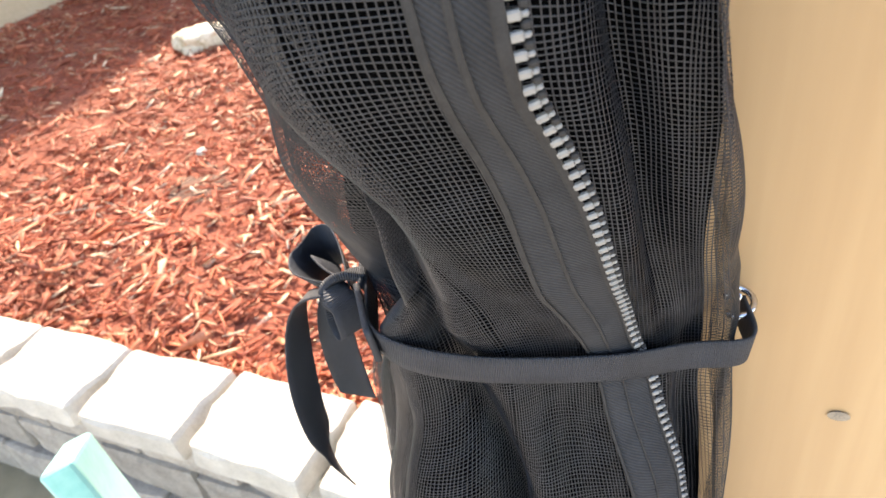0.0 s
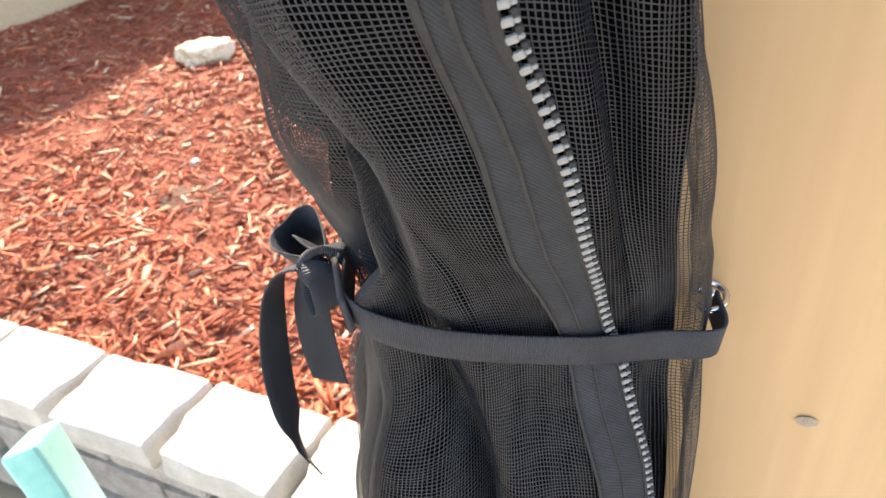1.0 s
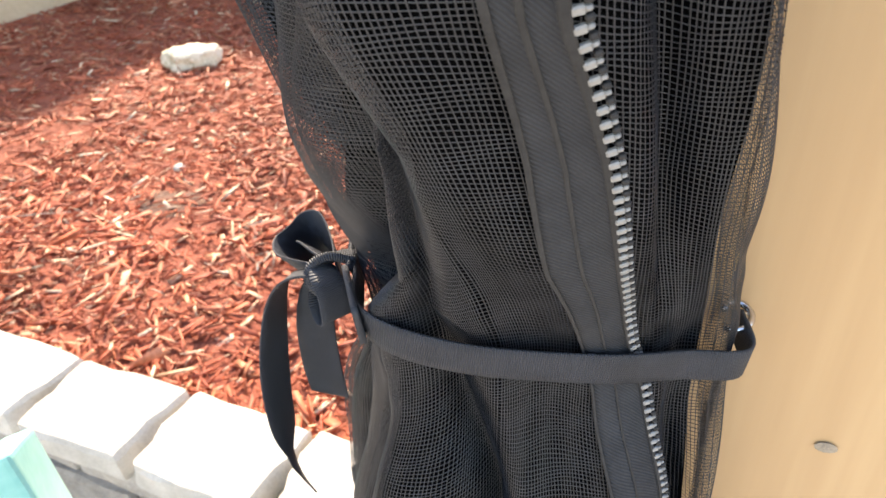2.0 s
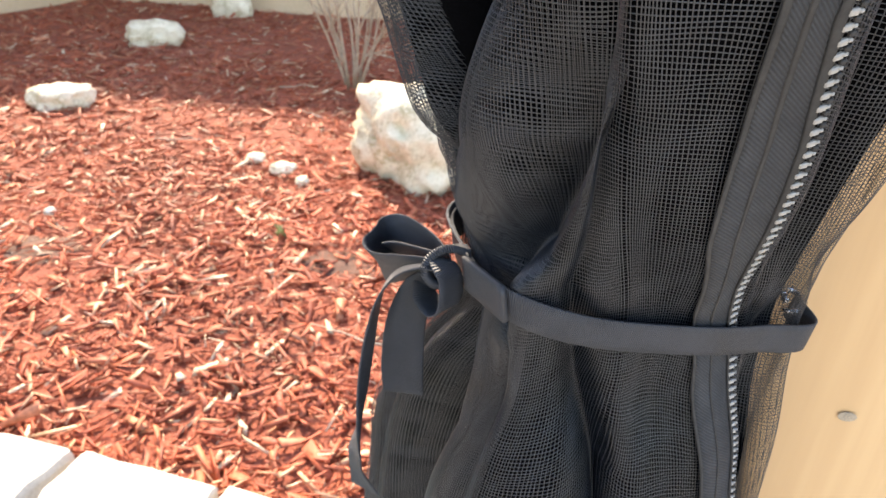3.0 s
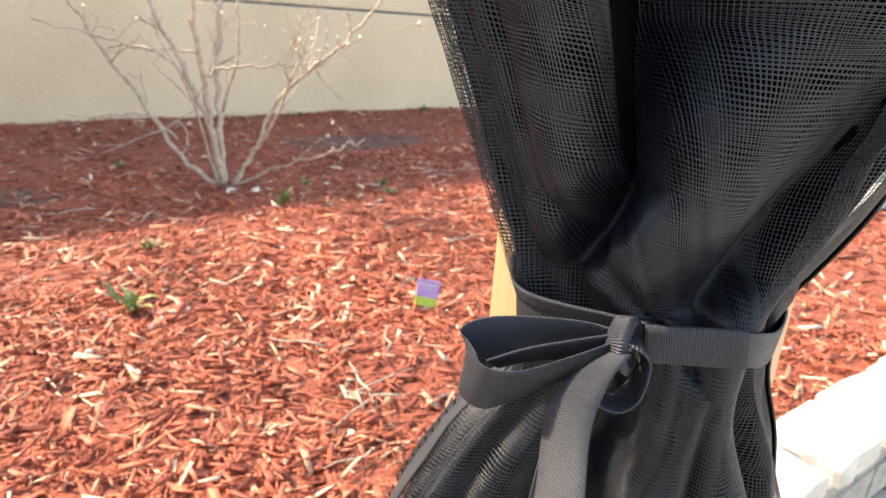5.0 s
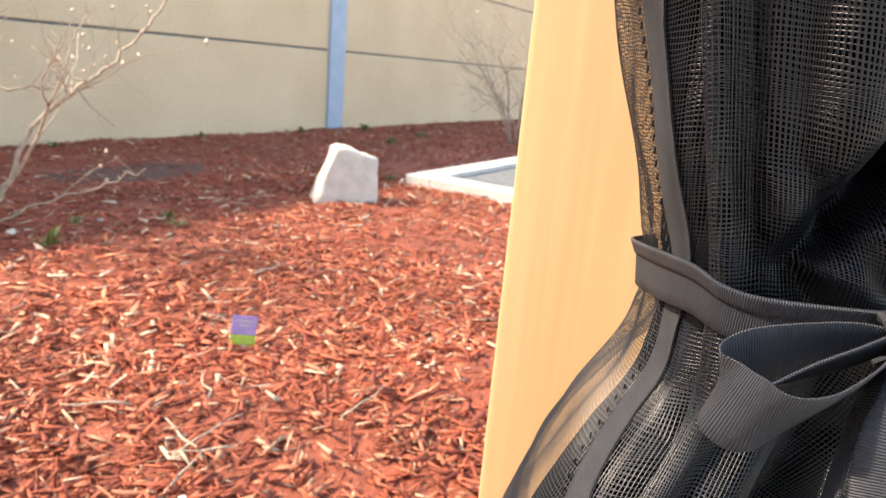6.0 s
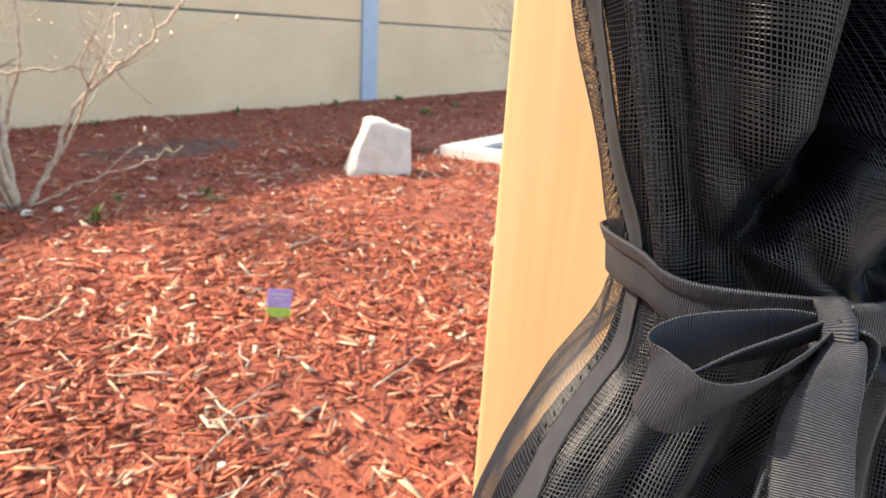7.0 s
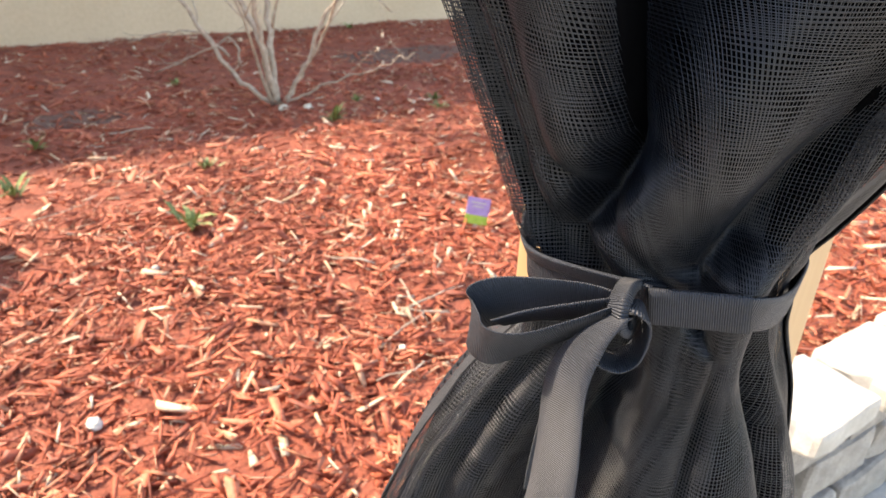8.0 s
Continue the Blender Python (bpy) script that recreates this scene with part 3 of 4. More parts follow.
def band_on_cloth(name, zs, p_left, p_right, push, mat, parent, label, z0, z1, thick=0.0007, cols=7):
    """A strip of tape sewn on to the cloth between two lines round the bundle."""
    z = np.arange(z0, z1, 0.004)
    f = np.linspace(0, 1, cols)
    pp = np.interp(z, zs, p_left)[:, None] * (1 - f) + np.interp(z, zs, p_right)[:, None] * f
    top, _ = folded(pp, np.broadcast_to(z[:, None], pp.shape), push=push)
    low, _ = folded(pp, np.broadcast_to(z[:, None], pp.shape), push=push - thick)
    nz = len(z)
    n = nz * cols
    verts = np.concatenate([top.reshape(-1, 3), low.reshape(-1, 3)])
    faces = [(j * cols + i, j * cols + i + 1, (j + 1) * cols + i + 1, (j + 1) * cols + i) for j in range(nz - 1) for i in range(cols - 1)]
    faces += [tuple(n + a for a in q[::-1]) for q in faces]
    for i in (0, cols - 1):
        faces += [(j * cols + i, (j + 1) * cols + i, n + (j + 1) * cols + i, n + j * cols + i) for j in range(nz - 1)]
    uv = np.stack([np.broadcast_to(f * 0.013, pp.shape), np.broadcast_to(z[:, None], pp.shape)], -1).reshape(-1, 2)
    return mesh_object(name, verts, faces, mat, parent, label, True, np.concatenate([uv, uv]))


TAPE_Z = (0.70, 0.80, 0.90, 0.95, 0.97, 1.01, 1.05, 1.085, 1.30)
TAPE_L = (0.2634, 0.2706, 0.2793, 0.2924, 0.3039, 0.3138, 0.3091, 0.3100, 0.3225)
TAPE_R = (0.2069, 0.2107, 0.2154, 0.2389, 0.2601, 0.2713, 0.2783, 0.2906, 0.3040)
HEM_Z = (0.70, 0.89, 0.924, 0.955, 0.985, 1.025, 1.056, 1.30)
HEM_L = (0.7419, 0.7513, 0.7680, 0.7681, 0.7583, 0.7749, 0.7873, 0.8010)
HEM_R = (0.7159, 0.7283, 0.7460, 0.7381, 0.7183, 0.7409, 0.7623, 0.7760)


def build_curtain():
    cur = thing("net_curtain", (-0.05, -0.02, -0.42))
    tagged(cur, "black mosquito net curtain gathered and tied at a wooden post", "curtain")
    inv = cur.matrix_world.inverted()
    parts = [
        net_sheet("netting", 0.745, 1.235, 0.00150, 0.00034, cur, "open black woven netting in soft folds"),
        net_sheet("inner_netting", 0.745, 1.235, 0.0016, 0.00034, cur, "inner layer of black netting", 0.45, 0.74, shrink=0.006, push=-0.0014, hollow=0.03, extra=0.0012),
        # next but two: opaque sheet added behind the threads as the bundle's inner shade
        cloth_sheet("inner_folds", -0.42, 1.90, M_CORE, cur, "near-black sheet in place of the inner folds, their shade put into its colour", 0.135, 0.80, 300, 0.006, shrink=0.02, push=-0.0035, hollow=0.19, tuck=0.06),
        cloth_sheet("upper_netting", 1.235, 1.90, M_NET, cur, "", dz=0.02),
        cloth_sheet("lower_netting", -0.42, 0.742, M_NET, cur, "", dz=0.02),
        band_on_cloth("zip_tape", TAPE_Z, TAPE_L, TAPE_R, 0.0024, M_TAPE, cur, "black woven zip tape", 0.745, 1.235),
        band_on_cloth("hem_tape", HEM_Z, HEM_L, HEM_R, 0.0016, M_TAPE, cur, "black hem tape with a stitched edge", 0.745, 1.235),
    ]
    seam = tuple(a + 0.45 * (b - a) for a, b in zip(TAPE_L, TAPE_R))
    for nm, zs, mid, w, push in (("tape_seam", TAPE_Z, seam, 0.0012, 0.0029), ("tape_edge", TAPE_Z, TAPE_L, 0.0014, 0.0027), ("tape_cord", TAPE_Z, tuple(p - 0.001 for p in TAPE_R), 0.0022, 0.0034)):
        parts.append(band_on_cloth(nm, zs, tuple(p + w for p in mid), tuple(p - w for p in mid), push, M_STITCH, cur, "", 0.745, 1.235, 0.001, 4))
    # stitches along the hem
    zz = np.arange(0.75, 1.23, 0.0042)
    a, nrm = folded(np.interp(zz, HEM_Z, HEM_L) + 0.004, zz, push=0.0018)
    vs, fs = [], []
    for i, (c, n) in enumerate(zip(a, nrm)):
        s = np.array([-n[1], n[0], 0]) * 0.0003
        u = np.array([0, 0, 0.0011])
        q = [c - s - u, c + s - u, c + s + u, c - s + u]
        k = len(vs)
        vs += q + [v + n * 0.0007 for v in q]
        fs += [(k + 4, k + 5, k + 6, k + 7), (k, k + 1, k + 5, k + 4), (k + 1, k + 2, k + 6, k + 5), (k + 2, k + 3, k + 7, k + 6), (k + 3, k, k + 4, k + 7)]
    parts.append(mesh_object("stitching", vs, fs, M_STITCH, cur))
    # zip teeth, one by one, each with the dark bead of the other side behind it
    bm = bmesh.new()
    for dx, dy, sx, sy, sz in ((0.0, 0.0, 0.0026, 0.0019, 0.0014), (0.0018, 0.0, 0.0014, 0.0011, 0.0013), (0.0019, 0.0018, 0.0017, 0.0016, 0.0014)):
        res = bmesh.ops.create_cube(bm, size=1.0)
        for v in res["verts"]:
            v.co = Vector((dx + v.co.x * sx, dy + v.co.y * sy, v.co.z * sz))
    bead = list(bm.faces)[12:]
    for f in bead:
        f.material_index = 1
    bmesh.ops.bevel(bm, geom=list(bm.edges), offset=0.00035, segments=1, affect="EDGES", material=-1)
    me = bpy.data.meshes.new("tooth")
    bm.to_mesh(me)
    bm.free()
    me.materials.append(M_TOOTH)
    me.materials.append(M_STITCH)
    zz = np.arange(0.76, 1.22, 0.0036)
    pr = np.interp(zz, TAPE_Z, TAPE_R) - 0.005
    c, nrm = folded(pr, zz, push=0.0028)
    d = np.gradient(c, axis=0)
    for i in range(len(zz)):
        n, v = Vector(nrm[i]), Vector(d[i]).normalized()
        x = v.cross(n).normalized()
        if x.x < 0 and abs(n.y) > abs(n.x):
            x = -x
        n2 = x.cross(v) if x.cross(v).dot(n) > 0 else -x.cross(v)
        o = new("tooth", me)
        o.parent = cur
        o.matrix_parent_inverse = inv
        o.matrix_basis = Matrix(((x.x, v.x, n2.x, c[i][0]), (x.y, v.y, n2.y, c[i][1]), (x.z, v.z, n2.z, c[i][2]), (0, 0, 0, 1)))
    for o in parts:
        o.matrix_parent_inverse = inv
    by_name = {o.name.split(".")[0]: o for o in parts}
    for o in list(cur.children):
        kind_of = o.name.split(".")[0]
        if kind_of in ("tooth", "tape_seam", "tape_edge", "tape_cord", "stitching"):
            o.parent = by_name["hem_tape" if kind_of == "stitching" else "zip_tape"]
            o.matrix_parent_inverse = Matrix.Identity(4)


build_curtain()


# ---- the tie strap with its bow, and the eye hook ----
STRAP_P = (0.02, 0.10, 0.20, 0.29, 0.39, 0.46, 0.55, 0.62, 0.70, 0.78, 0.86, 0.94)
STRAP_Z = (0.9575, 0.955, 0.956, 0.961, 0.968, 0.9755, 0.972, 0.971, 0.973, 0.969, 0.965, 0.962)
STRAP_W = (0.012, 0.0135, 0.014, 0.014, 0.0138, 0.0138, 0.0138, 0.015, 0.017, 0.0185, 0.018, 0.017)


def build_strap():
    st = thing("tie_strap", (-0.1, -0.04, 0.955))
    tagged(st, "black ribbed ribbon tied in a bow round the curtain", "strap")
    inv = st.matrix_world.inverted()
    ps = np.array(STRAP_P)
    zs = np.array(STRAP_Z)
    xy = outline(ps, np.full_like(ps, 0.964))
    mid = np.array([-0.035, -0.015])
    n = xy - mid
    n /= np.linalg.norm(n, axis=1, keepdims=True)
    c = xy + n * 0.0048
    c[0] = (0.0315, -0.006)
    rows = [(c[i][0], c[i][1], zs[i], 0.12 * n[i][0], 0.12 * n[i][1], 1.0, STRAP_W[i]) for i in range(len(ps))]
    parts = [ribbon("band", rows, 0.018, 0.0012, M_STRAP, st, per=10)]
    # lapped end of the band beside the knot
    ov = [(c[i][0] + n[i][0] * 0.0036, c[i][1] + n[i][1] * 0.0036, zs[i] + dz, 0.1 * n[i][0], 0.1 * n[i][1], 1.0, 0.0148)
          for i, dz in ((5, 0.002), (6, 0.001))]
    mid_row = tuple((a + b) / 2 for a, b in zip(*ov))
    parts.append(ribbon("lapped_end", [ov[0], mid_row, ov[1]], 0.0148, 0.0024, M_STRAP, st, per=6))
    # folded-over upper edge of the band on the sunny side
    hem = [(c[i][0] + n[i][0] * dn, c[i][1] + n[i][1] * dn, zs[i] + 0.42 * STRAP_W[i], 0.45 * n[i][0], 0.45 * n[i][1], 1.0, 0.0062) for i, dn in ((6, 0.0020), (7, 0.0022), (8, 0.0026), (9, 0.0028), (10, 0.0024), (11, 0.0014))]
    parts.append(ribbon("folded_edge", hem, 0.006, 0.0014, M_STRAP, st, per=8))
    up = (-.25, .05, .96)
    loop = [(-0.1125, -0.0365, 0.973, *up, 0.009), (-0.1190, -0.026, 0.973, *up, 0.012), (-0.1285, -0.0135, 0.970, -.2, .1, .96, 0.016), (-0.1390, -0.0015, 0.966, -.1, 0, .98, 0.020),
            (-0.1465, 0.0030, 0.961, .0, -.1, .98, 0.0245), (-0.1520, -0.0005, 0.9575, -.15, -.28, .94, 0.026), (-0.1515, -0.0100, 0.9555, -.22, -.46, .85, 0.027),
            (-0.1440, -0.0205, 0.9590, -.32, -.50, .80, 0.0225), (-0.1320, -0.0310, 0.9665, -.35, -.40, .84, 0.0155), (-0.1170, -0.0380, 0.9725, -.3, -.3, .9, 0.009)]
    parts.append(ribbon("large_loop", loop, 0.024, 0.0008, M_STRAP, st, per=12))
    # the creased strand inside the loop
    crease = [(-0.116, -0.036, 0.974, -.3, -.2, .9, 0.008), (-0.127, -0.0265, 0.970, -.4, -.35, .8, 0.012), (-0.137, -0.0155, 0.9655, -.5, -.45, .7, 0.014), (-0.1445, -0.0065, 0.960, -.5, -.5, .65, 0.014)]
    parts.append(ribbon("crease", crease, 0.012, 0.0010, M_STRAP, st, per=8))
    axis = (-.62, -.76, -.10)
    small = [(-0.117, -0.0375, 0.977, -.6, -.5, .5, 0.009), (-0.1145, -0.0440, 0.9765, *axis, 0.011), (-0.1110, -0.0460, 0.972, *axis, 0.012), (-0.1105, -0.0455, 0.964, *axis, 0.013),
             (-0.1120, -0.0440, 0.9565, *axis, 0.013), (-0.1170, -0.0405, 0.9528, *axis, 0.013), (-0.1230, -0.0355, 0.9555, *axis, 0.012), (-0.1245, -0.0320, 0.961, *axis, 0.010)]
    parts.append(ribbon("small_loop", small, 0.016, 0.0009, M_STRAP, st, per=10))
    tail = [(-0.116, -0.0400, 0.9720, -.2, -.9, .2, 0.007), (-0.1245, -0.0425, 0.9735, 0, -1, .3, 0.0095), (-0.1350, -0.0420, 0.9675, .1, -1, .2, 0.0135), (-0.1425, -0.0410, 0.953, .03, -1, .12, 0.0185),
            (-0.1465, -0.0450, 0.925, -.02, -1, .06, 0.021), (-0.1490, -0.0455, 0.895, .1, -1, 0, 0.0215), (-0.1525, -0.0395, 0.870, .35, -.9, 0, 0.021), (-0.1545, -0.0385, 0.855, .6, -.75, .05, 0.021), (-0.1500, -0.0390, 0.838, .85, -.5, .1, 0.0215)]
    parts.append(ribbon("tail", tail, 0.021, 0.0009, M_STRAP, st, per=10))
    stub = [(-0.118, -0.036, 0.969, 1, .1, .1, 0.009), (-0.127, -0.0325, 0.957, 1, .1, .1, 0.014), (-0.1325, -0.0305, 0.936, 1, .1, 0, 0.018), (-0.1340, -0.0295, 0.912, 1, .05, 0, 0.020), (-0.1335, -0.0285, 0.895, 1, 0, 0, 0.020)]
    parts.append(ribbon("short_tail", stub, 0.022, 0.0009, M_STRAP, st, per=10))
    knot = [(-0.107, -0.0355, 0.967, -.4, -.9, .1, 0.007), (-0.1155, -0.0395, 0.9655, -.35, -.85, .3, 0.0085), (-0.1205, -0.0405, 0.9700, -.3, -.85, .35, 0.0095), (-0.1195, -0.0395, 0.9765, -.2, -.85, .4, 0.0095),
            (-0.1135, -0.0370, 0.9800, -.25, -.85, .4, 0.0085), (-0.106, -0.034, 0.979, -.3, -.9, .2, 0.007)]
    parts.append(ribbon("knot", knot, 0.010, 0.0034, M_STRAP, st, per=8))
    for o in parts:
        o.matrix_parent_inverse = inv

    hook = thing("eye_hook", (0.031, 0.0, 0.957))
    tagged(hook, "small polished steel eye hook screwed into the post", "hook")
    ring = [(0.0 + 0.0048 * math.cos(a), -0.008 + 0.0055 * math.sin(a), 0.004 + 0.003 * math.sin(a * 0.5)) for a in np.linspace(-2.6, 3.4, 18)]
    v, f = tube(ring, [0.0013] * 18, 8)
    mesh_object("ring", v, f, M_METAL, hook, smooth=True)
    v, f = tube([(0, -0.002, 0.0), (0, 0.012, 0.0)], [0.0014, 0.0012], 8)
    mesh_object("shank", v, f, M_METAL, hook, smooth=True)


build_strap()


# ---- rocks ----
def rock(name, x, y, size, seed, mat, label, rough=0.22, rz=0.0, sink=0.12, holes=0.0, flat=0.0, group="rocks in the bed"):
    bm = bmesh.new()
    bmesh.ops.create_icosphere(bm, subdivisions=4, radius=0.5)
    off = Vector((seed * 5.1, seed * 2.3, seed * 9.7))
    for v in bm.verts:
        d = v.co.normalized()
        k = 1 + rough * noise.noise(d * 1.6 + off) + rough * 0.5 * noise.noise(d * 4 + off) + rough * 0.22 * noise.noise(d * 11 + off)
        if holes:
            k -= holes * max(0.0, noise.noise(d * 5.5 + off * 2) - 0.12)
        box = max(abs(d.x), abs(d.y), abs(d.z))
        v.co = d * 0.5 * k * (1 - flat + flat * 0.85 / box)
        v.co.x, v.co.y, v.co.z = v.co.x * size[0], v.co.y * size[1], v.co.z * size[2]
    ob = part(name, bm, mat, smooth=True)
    ob.matrix_world = pose(x, y, bed_height(x, y) + size[2] * (0.5 - sink), 0, 0, rz)
    return tagged(ob, label, "rock", group)


def build_rocks():
    rock("boulder", -0.67, 2.52, (0.61, 0.48, 0.49), 24, M_LIME, "pitted cream limestone boulder lying on red mulch", 0.34, -34, 0.15, 0.5, 0.62)
    # upright wedge of pale stone
    bm = box_bm(-0.27, 0.27, -0.16, 0.16, -0.05, 0.47, 0.05, 3)
    bmesh.ops.subdivide_edges(bm, edges=[e for e in bm.edges if e.calc_length() > 0.06], cuts=4, use_grid_fill=True)
    for v in bm.verts:
        f = max(0.0, v.co.z / 0.47)
        v.co.x = v.co.x * (1 - 0.30 * f) + 0.10 * f
        v.co.y *= 1 - 0.45 * f
        v.co.z -= 0.10 * f * max(0.0, v.co.x) / 0.27
        v.co += noise.noise_vector(v.co * 7) * 0.022 + noise.noise_vector(v.co * 26) * 0.008
    ob = part("standing_stone", bm, M_GREYROCK, smooth=True)
    ob.matrix_world = pose(3.60, 3.2, -0.02, 0, 0, -38) @ Matrix.Scale(0.9, 4)
    tagged(ob, "pale grey wedge-shaped stone standing in the mulch", "rock", "rocks in the bed")
    rock("flat_stone", -2.80, 2.95, (0.34, 0.24, 0.15), 8, M_LIME, "small flat whitish stone on the mulch", 0.25, 50, 0.2, 0.0, 0.4)
    rock("flat_stone", -3.30, 4.70, (0.46, 0.34, 0.24), 12, M_LIME, "whitish block-shaped stone in the shade", 0.2, 30, 0.2, 0.0, 0.6)
    rock("flat_stone", -3.35, 6.15, (0.42, 0.30, 0.34), 17, M_LIME, "whitish stone at the foot of the boundary wall", 0.2, 10, 0.2, 0.0, 0.6)
    rnd = random.Random(31)
    for x, y, s in ((-0.22, 1.30, 0.045), (-1.25, 2.35, 0.11), (-1.42, 2.45, 0.09), (-1.12, 2.25, 0.07), (0.1, 2.0, 0.03), (-0.55, 1.9, 0.035), (0.55, 1.15, 0.03), (-1.9, 1.7, 0.05), (1.9, 3.6, 0.04), (1.30, 3.72, 0.065), (1.43, 3.64, 0.07)):
        rock("pebble", x, y, (s, s * 0.8, s * 0.6), rnd.randint(20, 90), M_LIME if s > 0.06 else M_GREYROCK, "small pale pebble among the wood chips", 0.25, rnd.uniform(0, 180), 0.1, group="pebbles")


build_rocks()


# ---- shrubs, weeds, twigs ----
def bud_mesh():
    """One pointed dry bud of unit size."""
    v = [(1, 0, 0), (0, 1, 0), (-1, 0, 0), (0, -1, 0), (0, 0, 1.7), (0, 0, -1.1)]
    f = [(0, 1, 4), (1, 2, 4), (2, 3, 4), (3, 0, 4), (1, 0, 5), (2, 1, 5), (3, 2, 5), (0, 3, 5)]
    ob = mesh_object("bud", v, f, M_BUD, smooth=True)
    me = ob.data
    bpy.data.objects.remove(ob)
    return me


BUD = bud_mesh()


def shrub(name, x, y, height, stems, seed, label, spread=0.8, lean=0.0, thick=0.015, buds=True, limbs=(), side=(1.0, 0.0)):
    rnd = random.Random(seed)
    sh = thing(name, (x, y, bed_height(x, y) - 0.03))
    tagged(sh, label, "shrub")
    tips = []

    def grow(p, d, ln, r, depth, vs, fs):
        n = 5
        pts, rad = [p], [r]
        q = p.copy()
        dd = d.copy()
        for k in range(n):
            dd = (dd + Vector((rnd.gauss(0, .16), rnd.gauss(0, .16), rnd.gauss(0.03, .12)))).normalized()
            q = q + dd * ln / n
            pts.append(q.copy())
            rad.append(r * (1 - 0.5 * (k + 1) / n))
        v, f = tube(pts, rad, 6 if depth == 0 else 4)
        o = len(vs)
        vs.extend(v)
        fs.extend(tuple(a + o for a in t) for t in f)
        if depth < 3:
            for k in range(rnd.randint(3, 5) if depth < 2 else rnd.randint(2, 4)):
                i = rnd.randint(2, n)
                side = Vector((rnd.gauss(0, 1), rnd.gauss(0, 1), rnd.gauss(0.2, .6))).normalized()
                nd = (dd * 0.75 + side * 0.8).normalized()
                grow(pts[i], nd, ln * rnd.uniform(0.4, 0.68), rad[i] * 0.68, depth + 1, vs, fs)
        if buds and depth >= 2 and rnd.random() < 0.22:
            tips.append(q.copy())

    def finish(vs, fs):
        stem = mesh_object("stem", vs, fs, M_TWIG, sh, smooth=True)
        for q in tips:
            o = new("bud", BUD)
            o.parent = stem
            o.matrix_local = pose(q.x, q.y, q.z, rnd.uniform(-40, 40), rnd.uniform(-40, 40), rnd.uniform(0, 180)) @ Matrix.Scale(rnd.uniform(0.007, 0.014), 4)
        tips.clear()

    def limb(rows, r):
        """A long bowed limb through (sideways, up) stations, twigs along its upper part."""
        vs, fs = [], []
        depth_run = rnd.uniform(-.35, .35)
        pts = []
        for k, (a, h) in enumerate(rows):
            back = depth_run * h
            pts.append((side[0] * a - side[1] * back, side[1] * a + side[0] * back, h))
        c = spline(pts, 6)
        c[1:] += np.array([[rnd.gauss(0, .008) for _ in range(3)] for _ in range(len(c) - 1)])
        rad = np.linspace(r, r * 0.42, len(c))
        v, f = tube(c, rad, 7)
        vs.extend(v)
        fs.extend(f)
        for i in range(len(c) * 2 // 5, len(c)):
            if rnd.random() < 0.5:
                d = Vector(c[i] - c[i - 1]).normalized()
                out = Vector((rnd.gauss(0, 1), rnd.gauss(0, 1), rnd.gauss(0.1, .5))).normalized()
                grow(Vector(c[i]), (d * 0.45 + out).normalized(), rnd.uniform(0.10, 0.30), rad[i] * 0.5, 2, vs, fs)
        finish(vs, fs)

    for rows, r in limbs:
        limb(rows, r)
    for s in range(stems):
        w = 2 * math.pi * (s + rnd.uniform(-.3, .3)) / stems
        out = rnd.uniform(0.25, 1.0) * spread
        d = Vector((math.cos(w) * out + lean, math.sin(w) * out, 1.0)).normalized()
        vs, fs = [], []
        grow(Vector((math.cos(w) * 0.03, math.sin(w) * 0.03, 0)), d, height * rnd.uniform(0.55, 0.8), thick * rnd.uniform(0.7, 1.2), 0, vs, fs)
        finish(vs, fs)
    return sh


def leaf_mesh():
    """One pointed leaf along +x, folded along its middle."""
    v = [(0, -.03, 0), (0, .03, 0), (.35, .13, .05), (.35, -.13, .05), (.36, 0, .02), (.75, .10, .03), (.75, -.10, .03), (.74, 0, .0), (1, 0, -.10)]
    f = [(0, 1, 4), (1, 2, 4), (0, 4, 3), (4, 2, 5, 7), (3, 4, 7, 6), (7, 5, 8), (6, 7, 8)]
    ob = mesh_object("leaf", v, f, M_LEAF)
    me = ob.data
    bpy.data.objects.remove(ob)
    return me


LEAF = leaf_mesh()


def weed(x, y, r, seed):
    rnd = random.Random(seed)
    w = thing("weed", (x, y, bed_height(x, y) + 0.004))
    tagged(w, "small green weed growing through the mulch", "weed", "weeds in the bed")
    for k in range(rnd.randint(14, 22)):
        o = new("leaf", LEAF)
        o.parent = w
        o.matrix_local = pose(rnd.gauss(0, .16) * r, rnd.gauss(0, .16) * r, 0.006, 0, -rnd.uniform(12, 70), rnd.uniform(0, 360)) @ Matrix.Scale(r * rnd.uniform(0.5, 1.1), 4)
    return w


